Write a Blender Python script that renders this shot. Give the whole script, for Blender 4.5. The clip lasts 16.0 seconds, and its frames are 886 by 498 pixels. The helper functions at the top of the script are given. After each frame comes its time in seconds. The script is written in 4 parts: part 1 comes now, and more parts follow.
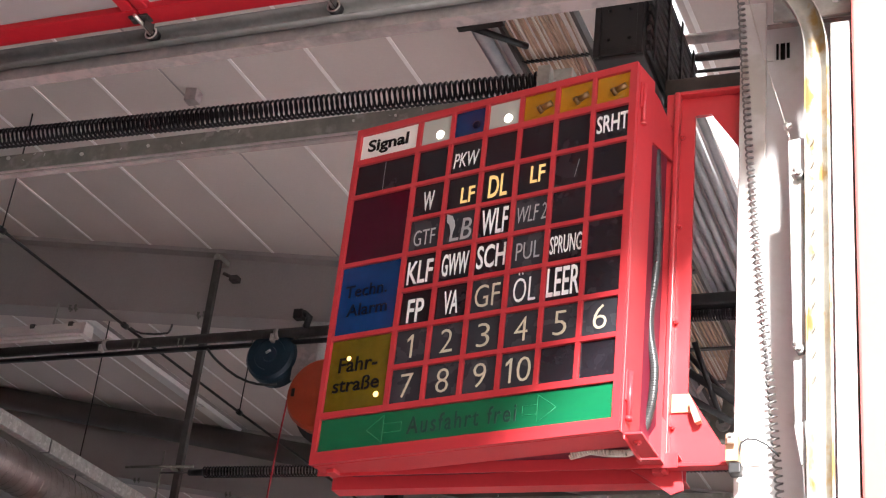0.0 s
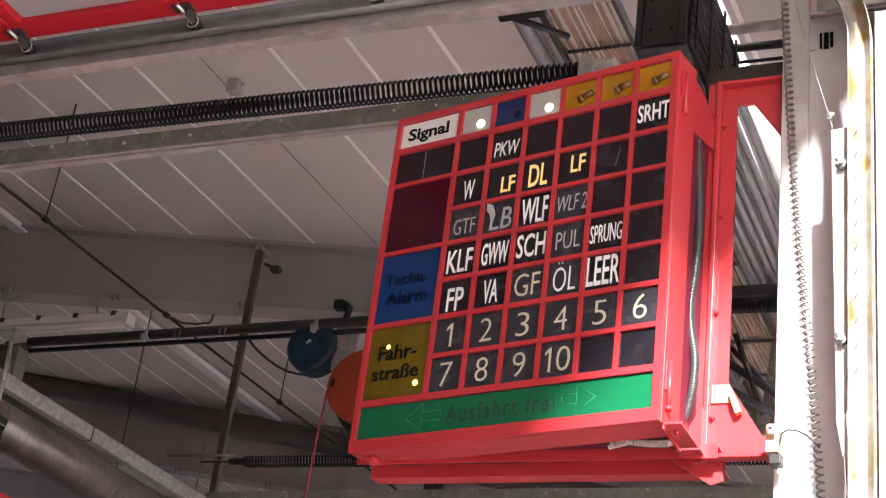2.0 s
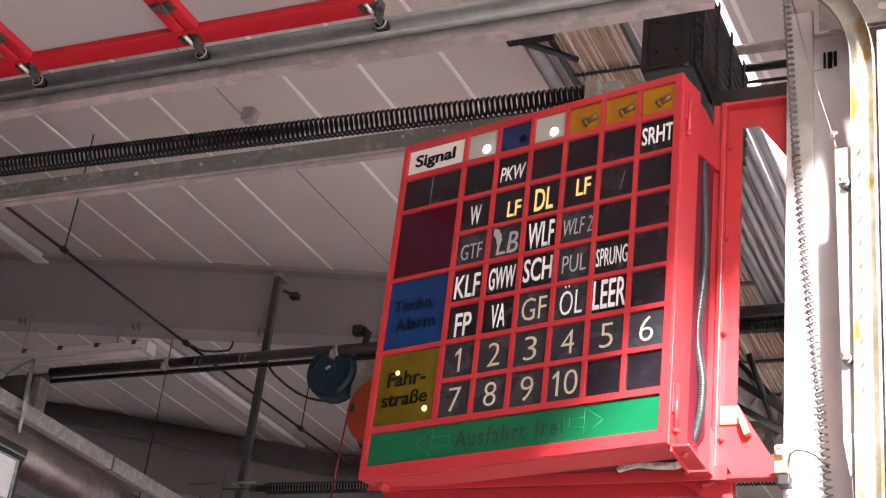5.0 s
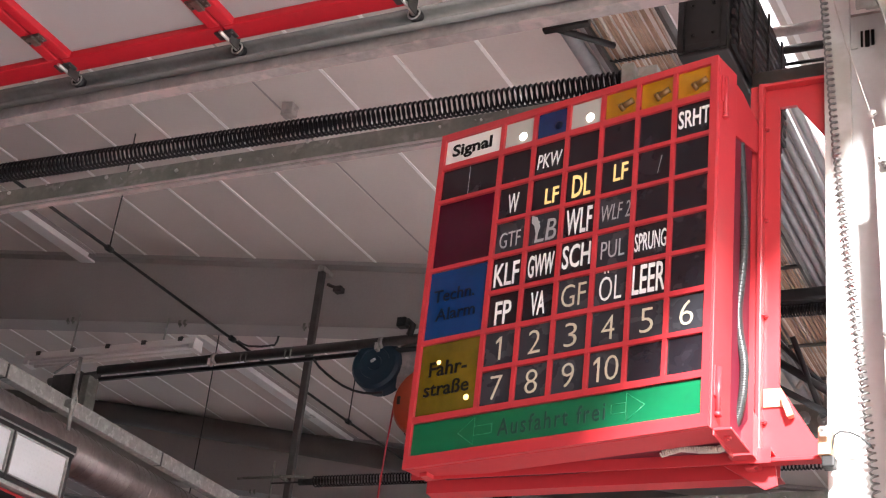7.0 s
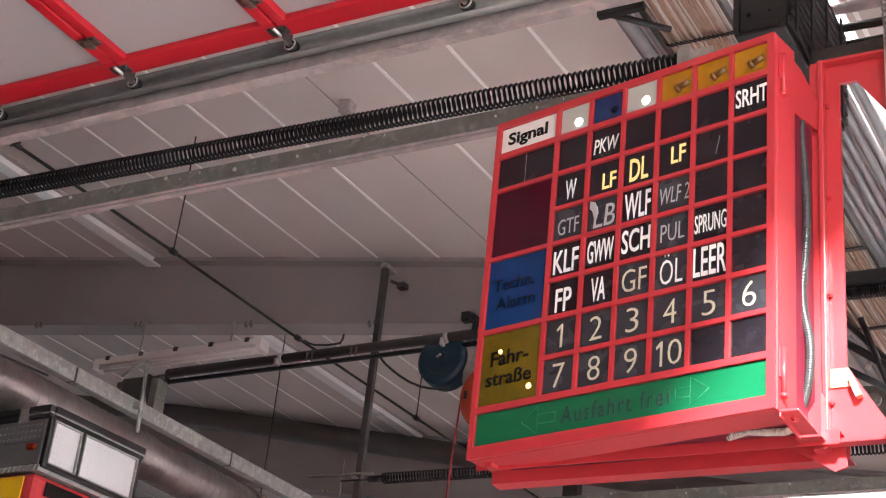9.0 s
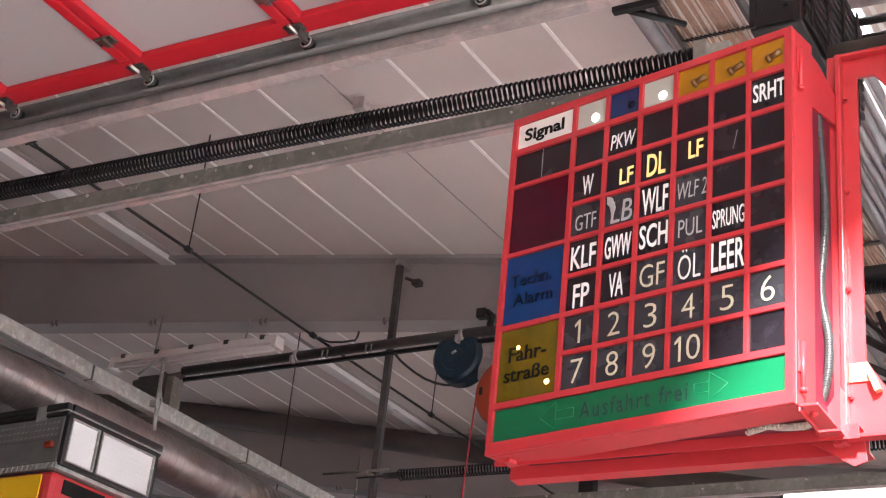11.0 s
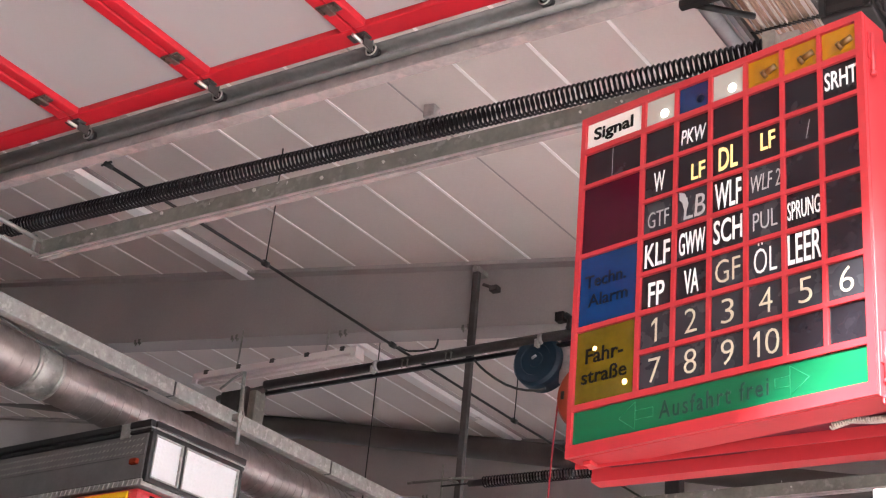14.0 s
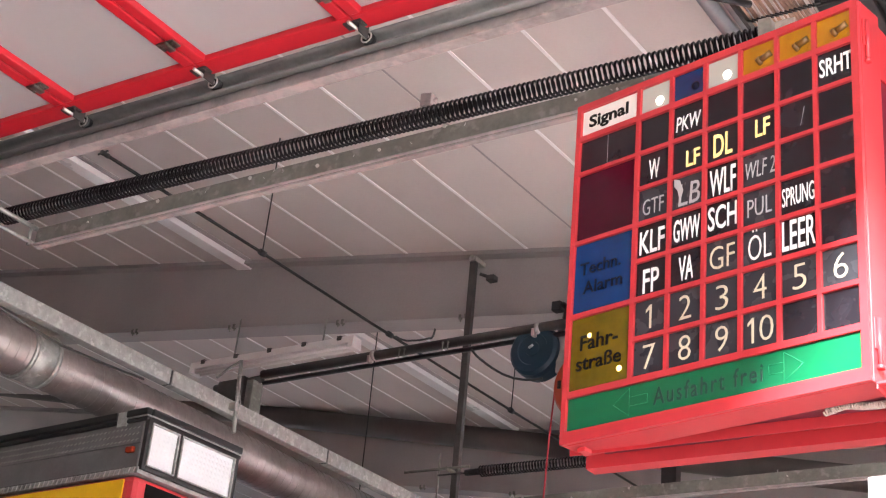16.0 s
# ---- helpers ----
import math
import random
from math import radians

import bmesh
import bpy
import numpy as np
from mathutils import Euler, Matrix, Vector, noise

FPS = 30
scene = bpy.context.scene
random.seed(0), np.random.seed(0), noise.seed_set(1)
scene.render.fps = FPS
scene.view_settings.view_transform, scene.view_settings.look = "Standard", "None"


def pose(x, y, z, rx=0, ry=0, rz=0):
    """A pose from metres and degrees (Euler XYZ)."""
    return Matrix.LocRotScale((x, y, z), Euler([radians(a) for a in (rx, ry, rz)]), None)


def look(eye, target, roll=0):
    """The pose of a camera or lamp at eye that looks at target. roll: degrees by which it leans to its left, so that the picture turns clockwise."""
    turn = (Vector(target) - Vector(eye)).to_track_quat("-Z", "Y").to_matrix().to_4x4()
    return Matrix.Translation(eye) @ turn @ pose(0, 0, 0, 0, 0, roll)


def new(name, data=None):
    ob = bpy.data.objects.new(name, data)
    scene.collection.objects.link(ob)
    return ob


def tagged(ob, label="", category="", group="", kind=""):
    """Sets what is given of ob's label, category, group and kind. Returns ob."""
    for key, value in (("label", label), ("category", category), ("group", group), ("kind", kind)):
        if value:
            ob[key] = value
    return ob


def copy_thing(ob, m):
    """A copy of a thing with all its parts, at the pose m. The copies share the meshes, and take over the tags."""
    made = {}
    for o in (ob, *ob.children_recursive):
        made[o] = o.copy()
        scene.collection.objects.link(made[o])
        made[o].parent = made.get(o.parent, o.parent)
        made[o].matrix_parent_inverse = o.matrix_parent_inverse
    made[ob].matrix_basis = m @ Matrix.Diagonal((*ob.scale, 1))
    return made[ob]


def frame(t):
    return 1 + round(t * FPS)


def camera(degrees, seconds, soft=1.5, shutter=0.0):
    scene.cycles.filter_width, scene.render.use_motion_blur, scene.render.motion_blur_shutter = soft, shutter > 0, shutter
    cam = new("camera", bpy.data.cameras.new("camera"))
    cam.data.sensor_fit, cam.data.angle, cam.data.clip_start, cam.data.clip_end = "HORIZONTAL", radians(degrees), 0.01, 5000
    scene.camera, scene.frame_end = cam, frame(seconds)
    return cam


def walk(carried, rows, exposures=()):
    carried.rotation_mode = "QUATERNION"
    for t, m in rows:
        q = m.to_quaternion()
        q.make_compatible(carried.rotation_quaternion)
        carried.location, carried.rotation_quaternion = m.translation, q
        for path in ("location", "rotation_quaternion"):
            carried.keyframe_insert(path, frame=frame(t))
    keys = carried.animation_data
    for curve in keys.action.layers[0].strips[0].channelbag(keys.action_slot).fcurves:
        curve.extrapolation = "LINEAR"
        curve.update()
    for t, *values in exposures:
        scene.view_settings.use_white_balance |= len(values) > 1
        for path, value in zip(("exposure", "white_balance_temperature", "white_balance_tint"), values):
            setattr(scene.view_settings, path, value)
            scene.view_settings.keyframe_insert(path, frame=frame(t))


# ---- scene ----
cam = camera(32.6, 16.0, soft=1.2)
PATH = [
    (0, (-0.0339, 0.0449, 1.5748), (-0.7526, 1.6781, 2.4782), 6.57),
    (0.5, (-0.0375, 0.0387, 1.5699), (-0.7720, 1.6671, 2.4693), 7.16),
    (1, (-0.0388, 0.0428, 1.5679), (-0.7640, 1.6708, 2.4753), 7.55),
    (1.5, (-0.0374, 0.0526, 1.5718), (-0.7590, 1.6841, 2.4760), 7.60),
    (2, (-0.0324, 0.0511, 1.5668), (-0.8018, 1.6691, 2.4558), 7.58),
    (2.5, (-0.0112, 0.0638, 1.5729), (-0.8061, 1.6731, 2.4550), 7.84),
    (3, (0.0062, 0.0605, 1.5740), (-0.7725, 1.6661, 2.4772), 7.40),
    (3.5, (0.0129, 0.0547, 1.5772), (-0.7635, 1.6528, 2.4954), 7.39),
    (6, (0.0162, 0.0572, 1.5671), (-0.8027, 1.6449, 2.4661), 6.92),
    (6.5, (0.0203, 0.0621, 1.5662), (-0.8123, 1.6466, 2.4584), 6.74),
    (7, (0.0325, 0.0644, 1.5648), (-0.8200, 1.6357, 2.4615), 6.74),
    (7.5, (0.0339, 0.0711, 1.5609), (-0.8192, 1.6398, 2.4617), 7.19),
    (8, (0.0429, 0.0743, 1.5623), (-0.8097, 1.6446, 2.4608), 6.58),
    (8.5, (0.0419, 0.0907, 1.5594), (-0.8306, 1.6512, 2.4558), 6.19),
    (9, (0.0373, 0.1008, 1.5591), (-0.8925, 1.6345, 2.4439), 6.23),
    (11.5, (0.0269, 0.0939, 1.5548), (-0.9205, 1.6214, 2.4318), 6.09),
    (12, (0.0286, 0.0959, 1.5574), (-0.9262, 1.6227, 2.4276), 5.95),
    (12.5, (0.0331, 0.1000, 1.5568), (-0.9444, 1.6133, 2.4252), 6.05),
    (13, (0.0361, 0.1066, 1.5575), (-0.9661, 1.6024, 2.4282), 5.61),
    (13.5, (0.0290, 0.1174, 1.5591), (-1.0002, 1.5940, 2.4312), 5.81),
    (14, (0.0306, 0.1254, 1.5583), (-1.0019, 1.5953, 2.4377), 5.52),
    (14.5, (0.0332, 0.1306, 1.5508), (-0.9885, 1.6055, 2.4345), 5.19),
    (15, (0.0407, 0.1318, 1.5466), (-0.9726, 1.6149, 2.4261), 5.25),
    (15.5, (0.0417, 0.1305, 1.5465), (-0.9808, 1.6094, 2.4223), 5.50),
    (16, (0.0371, 0.1345, 1.5474), (-0.9957, 1.6101, 2.4170), 5.52),
]
walk(cam, [(t, look(eye, target, roll)) for t, eye, target, roll in PATH],
     [(t, stops, 6400, 11) for t, stops in ((0, 2.13), (3.5, 2.15), (6, 2.33), (7.5, 2.4), (9, 2.5), (11.5, 2.68), (13, 2.86), (14, 2.99), (16, 3.08))])

# ---- world, sun, exposure ----
world = bpy.data.worlds.new("sky")
scene.world = world
world.use_nodes = True
wn = world.node_tree
sky = wn.nodes.new("ShaderNodeTexSky")
sky.sky_type = "NISHITA"
sky.sun_disc = False
sky.sun_elevation, sky.sun_rotation = radians(29.7), radians(157.3)
wn.links.new(sky.outputs[0], wn.nodes["Background"].inputs[0])
wn.nodes["Background"].inputs[1].default_value = 0.078
sun_data = bpy.data.lights.new("sun", "SUN")
sun_data.energy, sun_data.angle, sun_data.color = 5.0, radians(4.0), (1.0, 0.97, 0.93)
sun = new("sun", sun_data)
sun.matrix_world = look((4.6, -11, 6.8), (0, 0, 0))


# ---- materials ----
def material(name, base, rough=0.5, metal=0.0, vary=0.12, scale=6.0, bump=0.15, fine=60.0, spec=0.5, second=None, amount=0.5, coat=0.0):
    """A painted, metal or plastic surface with broad stains, fine grain and relief. second: a stain colour with a ragged shape of its own."""
    m = bpy.data.materials.new(name)
    m.use_nodes = True
    n, l = m.node_tree.nodes, m.node_tree.links
    b = n["Principled BSDF"]
    co = n.new("ShaderNodeTexCoord")
    wide = n.new("ShaderNodeTexNoise")
    wide.inputs["Scale"].default_value, wide.inputs["Detail"].default_value = scale, 5
    small = n.new("ShaderNodeTexNoise")
    small.inputs["Scale"].default_value, small.inputs["Detail"].default_value = fine, 3
    for t in (wide, small):
        l.new(co.outputs["Object"], t.inputs["Vector"])
    mix = n.new("ShaderNodeMix")
    mix.data_type = "RGBA"
    mix.inputs["A"].default_value = (*[c * (1 - vary) for c in base], 1)
    mix.inputs["B"].default_value = (*[min(1, c * (1 + vary)) for c in base], 1)
    add = n.new("ShaderNodeMath")
    add.operation = "MULTIPLY_ADD"
    add.inputs[1].default_value, add.inputs[2].default_value = 0.4, 0.0
    l.new(small.outputs["Fac"], add.inputs[0])
    s2 = n.new("ShaderNodeMath")
    s2.operation = "ADD"
    l.new(add.outputs[0], s2.inputs[0])
    l.new(wide.outputs["Fac"], s2.inputs[1])
    ramp = n.new("ShaderNodeMapRange")
    ramp.inputs["From Min"].default_value, ramp.inputs["From Max"].default_value = 0.45, 0.95
    l.new(s2.outputs[0], ramp.inputs["Value"])
    l.new(ramp.outputs[0], mix.inputs["Factor"])
    colour = mix.outputs["Result"]
    if second:
        stain = n.new("ShaderNodeTexNoise")
        stain.inputs["Scale"].default_value, stain.inputs["Detail"].default_value = scale * 1.7, 8
        l.new(co.outputs["Object"], stain.inputs["Vector"])
        edge = n.new("ShaderNodeMapRange")
        edge.inputs["From Min"].default_value, edge.inputs["From Max"].default_value = 0.62 - 0.2 * amount, 0.72 - 0.2 * amount
        l.new(stain.outputs["Fac"], edge.inputs["Value"])
        mix2 = n.new("ShaderNodeMix")
        mix2.data_type = "RGBA"
        l.new(colour, mix2.inputs["A"])
        mix2.inputs["B"].default_value = (*second, 1)
        l.new(edge.outputs[0], mix2.inputs["Factor"])
        colour = mix2.outputs["Result"]
    l.new(colour, b.inputs["Base Color"])
    rr = n.new("ShaderNodeMapRange")
    rr.inputs["To Min"].default_value, rr.inputs["To Max"].default_value = max(0.03, rough - 0.1), min(1, rough + 0.12)
    l.new(wide.outputs["Fac"], rr.inputs["Value"])
    l.new(rr.outputs[0], b.inputs["Roughness"])
    b.inputs["Metallic"].default_value = metal
    b.inputs["Specular IOR Level"].default_value = spec
    b.inputs["Coat Weight"].default_value = coat
    if bump:
        bp = n.new("ShaderNodeBump")
        bp.inputs["Strength"].default_value, bp.inputs["Distance"].default_value = bump, 0.003
        l.new(s2.outputs[0], bp.inputs["Height"])
        l.new(bp.outputs[0], b.inputs["Normal"])
    return m


def glowing(name, colour, strength):
    m = bpy.data.materials.new(name)
    m.use_nodes = True
    b = m.node_tree.nodes["Principled BSDF"]
    b.inputs["Base Color"].default_value = (*colour, 1)
    b.inputs["Emission Color"].default_value = (*colour, 1)
    b.inputs["Emission Strength"].default_value = strength
    return m


def translucent(name, colour, share=0.5):
    m = bpy.data.materials.new(name)
    m.use_nodes = True
    n, l = m.node_tree.nodes, m.node_tree.links
    b = n["Principled BSDF"]
    b.inputs["Base Color"].default_value = (*colour, 1)
    b.inputs["Roughness"].default_value = 0.35
    t = n.new("ShaderNodeBsdfTranslucent")
    t.inputs["Color"].default_value = (*colour, 1)
    grain = n.new("ShaderNodeTexNoise")
    grain.inputs["Scale"].default_value = 3.0
    rng = n.new("ShaderNodeMapRange")
    rng.inputs["To Min"].default_value, rng.inputs["To Max"].default_value = share - 0.06, share + 0.06
    l.new(grain.outputs["Fac"], rng.inputs["Value"])
    mx = n.new("ShaderNodeMixShader")
    l.new(rng.outputs[0], mx.inputs[0])
    l.new(b.outputs[0], mx.inputs[1])
    l.new(t.outputs[0], mx.inputs[2])
    l.new(mx.outputs[0], n["Material Output"].inputs["Surface"])
    return m


RED = material("red_paint", (0.47, 0.034, 0.042), 0.34, vary=0.08, scale=5, bump=0.08, coat=0.15)
RED_DOOR = material("red_door_paint", (0.52, 0.014, 0.026), 0.42, vary=0.1, scale=4, bump=0.08)
RED_WALL = material("red_wall_paint", (0.62, 0.11, 0.10), 0.55, vary=0.08, scale=3)
GALV = material("galvanised_steel", (0.30, 0.30, 0.285), 0.45, metal=0.45, vary=0.25, scale=22, bump=0.1, second=(0.41, 0.41, 0.39), amount=0.3)
GALV_DULL = material("dull_galvanised_steel", (0.33, 0.325, 0.30), 0.6, metal=0.25, vary=0.25, scale=14, bump=0.12, second=(0.42, 0.41, 0.40), amount=0.35)
DUST_STEEL = material("dusty_steel", (0.40, 0.36, 0.35), 0.6, metal=0.35, vary=0.25, scale=9, bump=0.1, second=(0.50, 0.42, 0.41), amount=0.5)
RUST_STEEL = material("rust_stained_steel", (0.38, 0.365, 0.33), 0.5, metal=0.4, vary=0.25, scale=7, bump=0.15, second=(0.30, 0.185, 0.06), amount=0.55)
DARK_TUBE = material("dark_grey_steel", (0.24, 0.235, 0.23), 0.48, metal=0.3, vary=0.2, scale=12, bump=0.08)
BRACKET = material("dark_zinc", (0.16, 0.145, 0.125), 0.35, metal=0.7, vary=0.3, scale=30)
RAIL = material("dark_galvanised_web", (0.19, 0.188, 0.165), 0.6, metal=0.2, vary=0.25, scale=14, bump=0.1, second=(0.27, 0.26, 0.24), amount=0.3)
BLACK = material("black_steel", (0.018, 0.017, 0.018), 0.45, metal=0.2, vary=0.3, scale=20, bump=0.1)
BLACK_SOFT = material("black_rubber", (0.035, 0.035, 0.036), 0.6, vary=0.3, scale=30)
SPRING = material("black_lacquered_spring", (0.008, 0.006, 0.008), 0.34, metal=0.0, vary=0.3, scale=30, spec=0.18)
WHITE_METAL = material("white_painted_steel", (0.62, 0.61, 0.60), 0.45, vary=0.05, scale=3, bump=0.06, second=(0.46, 0.44, 0.41), amount=0.25)
PLATE_GREY = material("pale_grey_steel", (0.60, 0.59, 0.595), 0.42, metal=0.1, vary=0.08, scale=4, bump=0.06, second=(0.50, 0.49, 0.48), amount=0.1)
CEIL = material("ceiling_board", (0.66, 0.595, 0.562), 0.75, vary=0.05, scale=1.2, bump=0.05)
CEIL_JOINT = material("ceiling_joint_strip", (0.95, 0.93, 0.91), 0.6, vary=0.04, bump=0.0)
BEAM = material("grey_beam_paint", (0.38, 0.345, 0.335), 0.65, vary=0.1, scale=1.5, bump=0.08)
BEAM_DARK = material("dark_pipe_paint", (0.08, 0.066, 0.06), 0.5, vary=0.2, scale=4)
WALL = material("wall_plaster", (0.62, 0.60, 0.58), 0.8, vary=0.08, scale=2)
CONCRETE = material("warm_grey_floor", (0.36, 0.31, 0.295), 0.6, vary=0.2, scale=1.5, second=(0.24, 0.17, 0.15), amount=0.2)
PAVING = material("pale_paving", (0.60, 0.57, 0.53), 0.85, vary=0.2, scale=2.0, second=(0.48, 0.455, 0.43), amount=0.3)
POLY = translucent("milky_panel", (0.58, 0.55, 0.55), 0.35)
POLY_BRIGHT = translucent("milky_window_panel", (0.93, 0.93, 0.93), 0.85)
TILE_BLACK = material("black_plastic_tile", (0.013, 0.011, 0.015), 0.24, vary=0.25, scale=14, bump=0.0, spec=0.42)
TILE_GREY = material("dark_grey_tile", (0.034, 0.034, 0.041), 0.25, vary=0.12, scale=14, bump=0.0, spec=0.3)
TILE_RED = material("dark_red_tile", (0.048, 0.002, 0.012), 0.10, vary=0.2, scale=10, bump=0.02, spec=0.3)
TILE_BLUE = material("blue_tile", (0.003, 0.034, 0.128), 0.10, vary=0.2, scale=8, bump=0.02, spec=0.3)
TILE_NAVY = material("navy_lamp_tile", (0.005, 0.028, 0.10), 0.15, vary=0.2, scale=10, bump=0.02)
TILE_OLIVE = material("olive_yellow_tile", (0.115, 0.08, 0.006), 0.12, vary=0.25, scale=8, bump=0.02, spec=0.35)
TILE_AMBER = material("amber_lamp_tile", (0.38, 0.17, 0.008), 0.15, vary=0.15, scale=12, bump=0.02)
AMBER_DARK = material("amber_bulb", (0.13, 0.055, 0.008), 0.3, vary=0.2)
TILE_GREEN = material("green_tile", (0.004, 0.118, 0.047), 0.3, vary=0.06, scale=5, bump=0.02)
TILE_WHITE = material("white_tile", (0.82, 0.78, 0.75), 0.35, vary=0.04, bump=0.02)
LIT_TILE = glowing("lit_white_lamp_tile", (0.32, 0.31, 0.28), 0.04)
LIT_BULB = glowing("lit_bulb", (1.0, 0.92, 0.75), 1.5)
LIT_AMBER = glowing("lit_amber_bulb", (1.0, 0.66, 0.16), 0.8)
INK_BLACK = material("black_ink", (0.006, 0.006, 0.006), 0.4, bump=0.0, spec=0.12)
INK_WHITE = material("white_lettering", (0.86, 0.85, 0.83), 0.5, vary=0.04, bump=0.0)
INK_CREAM = material("cream_lettering", (0.62, 0.56, 0.42), 0.5, vary=0.06, bump=0.0)
INK_GREY = material("grey_lettering", (0.42, 0.42, 0.43), 0.5, vary=0.06, bump=0.0)
INK_YELLOW = glowing("lit_yellow_lettering", (0.9, 0.60, 0.22), 0.10)
INK_ON_GREEN = material("grey_green_lettering", (0.028, 0.05, 0.045), 0.35, vary=0.1, bump=0.0, spec=0.15)
INK_PALE_GREEN = material("pale_green_line", (0.022, 0.22, 0.095), 0.35, vary=0.1, bump=0.0)
INK_DARK = material("dark_blue_lettering", (0.001, 0.004, 0.016), 0.3, bump=0.0, spec=0.1)
COPPER = material("brown_cable", (0.33, 0.21, 0.145), 0.5, vary=0.3, scale=10)
CABLE_PALE = material("pale_cable", (0.52, 0.45, 0.39), 0.5, vary=0.15, scale=10)
TUBE_GREY = material("grey_conduit", (0.36, 0.36, 0.37), 0.45, metal=0.3, vary=0.15, scale=8)
DRUM_BLUE = material("blue_drum", (0.006, 0.025, 0.044), 0.45, vary=0.15, scale=10)
ORANGE = material("orange_drum", (0.34, 0.045, 0.016), 0.45, vary=0.1, scale=8)
CORD_RED = material("red_cord", (0.34, 0.012, 0.026), 0.6)
TAPE = material("beige_tape", (0.50, 0.31, 0.19), 0.6, vary=0.12, scale=20)
DUCT = material("spiral_duct_steel", (0.25, 0.215, 0.208), 0.34, metal=0.65, vary=0.2, scale=10, bump=0.08)
TREAD = material("tread_plate", (0.17, 0.165, 0.165), 0.42, metal=0.5, vary=0.15, scale=10)
YELLOW = material("yellow_marking", (0.80, 0.47, 0.01), 0.4, vary=0.06)
DIFFUSER = material("white_lamp_diffuser", (0.60, 0.61, 0.63), 0.3, vary=0.03, bump=0.02)
LENS_RED = material("red_marker_lens", (0.24, 0.028, 0.012), 0.25)
BARE = material("bright_zinc", (0.62, 0.60, 0.57), 0.3, metal=0.9, vary=0.15, scale=30)
TRUNK_WHITE = material("white_trunking_enamel", (0.88, 0.87, 0.86), 0.3, vary=0.03, scale=3, bump=0.02)
# red paint with the shade of the board recess put into the colour
SHADED_RED = material("red_in_shade", (0.13, 0.008, 0.022), 0.5, vary=0.15, scale=6, bump=0.06)
POLE = material("dark_weathered_steel", (0.075, 0.069, 0.066), 0.5, metal=0.3, vary=0.25, scale=16, bump=0.1)
HOSE = material("grey_black_hose", (0.045, 0.045, 0.046), 0.35, vary=0.2, scale=20, bump=0.05)
TUBE_WHITE = material("white_tube_light", (0.78, 0.72, 0.70), 0.35, vary=0.04, bump=0.0)


# ---- mesh helpers ----
def box(bm, x0, x1, y0, y1, z0, z1, bevel=0.0, mat=0):
    made = bmesh.ops.create_cube(bm, size=1.0, matrix=Matrix.Translation(((x0 + x1) / 2, (y0 + y1) / 2, (z0 + z1) / 2)) @ Matrix.Diagonal((abs(x1 - x0), abs(y1 - y0), abs(z1 - z0), 1)))
    faces = {f for v in made["verts"] for f in v.link_faces}
    for f in faces:
        f.material_index = mat
    if bevel:
        edges = list({e for v in made["verts"] for e in v.link_edges})
        bmesh.ops.bevel(bm, geom=edges, offset=bevel, segments=2, affect="EDGES", profile=0.5)
    return made["verts"]


def sweep(bm, points, radius, sides=8, closed_ends=True, smooth=True):
    """A round tube along a line of points."""
    pts = [Vector(p) for p in points]
    rings, up = [], None
    for i, p in enumerate(pts):
        d = (pts[min(i + 1, len(pts) - 1)] - pts[max(i - 1, 0)]).normalized()
        if up is None:
            up = Vector((0, 0, 1)) if abs(d.z) < 0.9 else Vector((1, 0, 0))
        side = d.cross(up).normalized()
        up = side.cross(d).normalized()
        rings.append([bm.verts.new(p + radius * (math.cos(a) * side + math.sin(a) * up)) for a in (2 * math.pi * k / sides for k in range(sides))])
    for a, b in zip(rings, rings[1:]):
        for k in range(sides):
            f = bm.faces.new((a[k], a[(k + 1) % sides], b[(k + 1) % sides], b[k]))
            f.smooth = smooth
    if closed_ends:
        bm.faces.new(rings[0][::-1])
        bm.faces.new(rings[-1])


def helix(start, end, radius, turns, per=12):
    """Points of a coil round the line from start to end."""
    a, b = Vector(start), Vector(end)
    d = (b - a).normalized()
    u = d.cross(Vector((0, 0, 1)) if abs(d.z) < 0.9 else Vector((1, 0, 0))).normalized()
    v = d.cross(u)
    n = int(turns * per)
    return [a + (b - a) * (i / n) + radius * (math.cos(2 * math.pi * i / per) * u + math.sin(2 * math.pi * i / per) * v) for i in range(n + 1)]


def prism(bm, outline, y0, y1):
    """An outline in x and z, from y0 to y1."""
    a = [bm.verts.new((x, y0, z)) for x, z in outline]
    b = [bm.verts.new((x, y1, z)) for x, z in outline]
    bm.faces.new(a)
    bm.faces.new(b[::-1])
    for i in range(len(a)):
        j = (i + 1) % len(a)
        bm.faces.new((a[i], b[i], b[j], a[j]))


def ring_plate(bm, outer, inner, y0, y1):
    """A plate in x and z with a hole: both outlines have the same number of corners."""
    rows = [[bm.verts.new((x, y, z)) for x, z in line] for line, y in ((outer, y0), (outer, y1), (inner, y1), (inner, y0))]
    n = len(outer)
    for a, b in zip(rows, rows[1:] + rows[:1]):
        for i in range(n):
            j = (i + 1) % n
            bm.faces.new((a[i], a[j], b[j], b[i]))


def finish(name, bm, mats, smooth_angle=None):
    bmesh.ops.recalc_face_normals(bm, faces=bm.faces)
    me = bpy.data.meshes.new(name)
    bm.to_mesh(me)
    bm.free()
    for m in mats if isinstance(mats, (list, tuple)) else [mats]:
        me.materials.append(m)
    return me


def thing(name, bm, mats, label="", category="", group="", kind="", m=None):
    ob = new(name, finish(name, bm, mats))
    if m:
        ob.matrix_world = m
    return tagged(ob, label, category, group, kind)


def root(name, m, label, category, group="", kind=""):
    ob = new(name)
    ob.empty_display_size = 0.1
    ob.matrix_world = m
    return tagged(ob, label, category, group, kind)


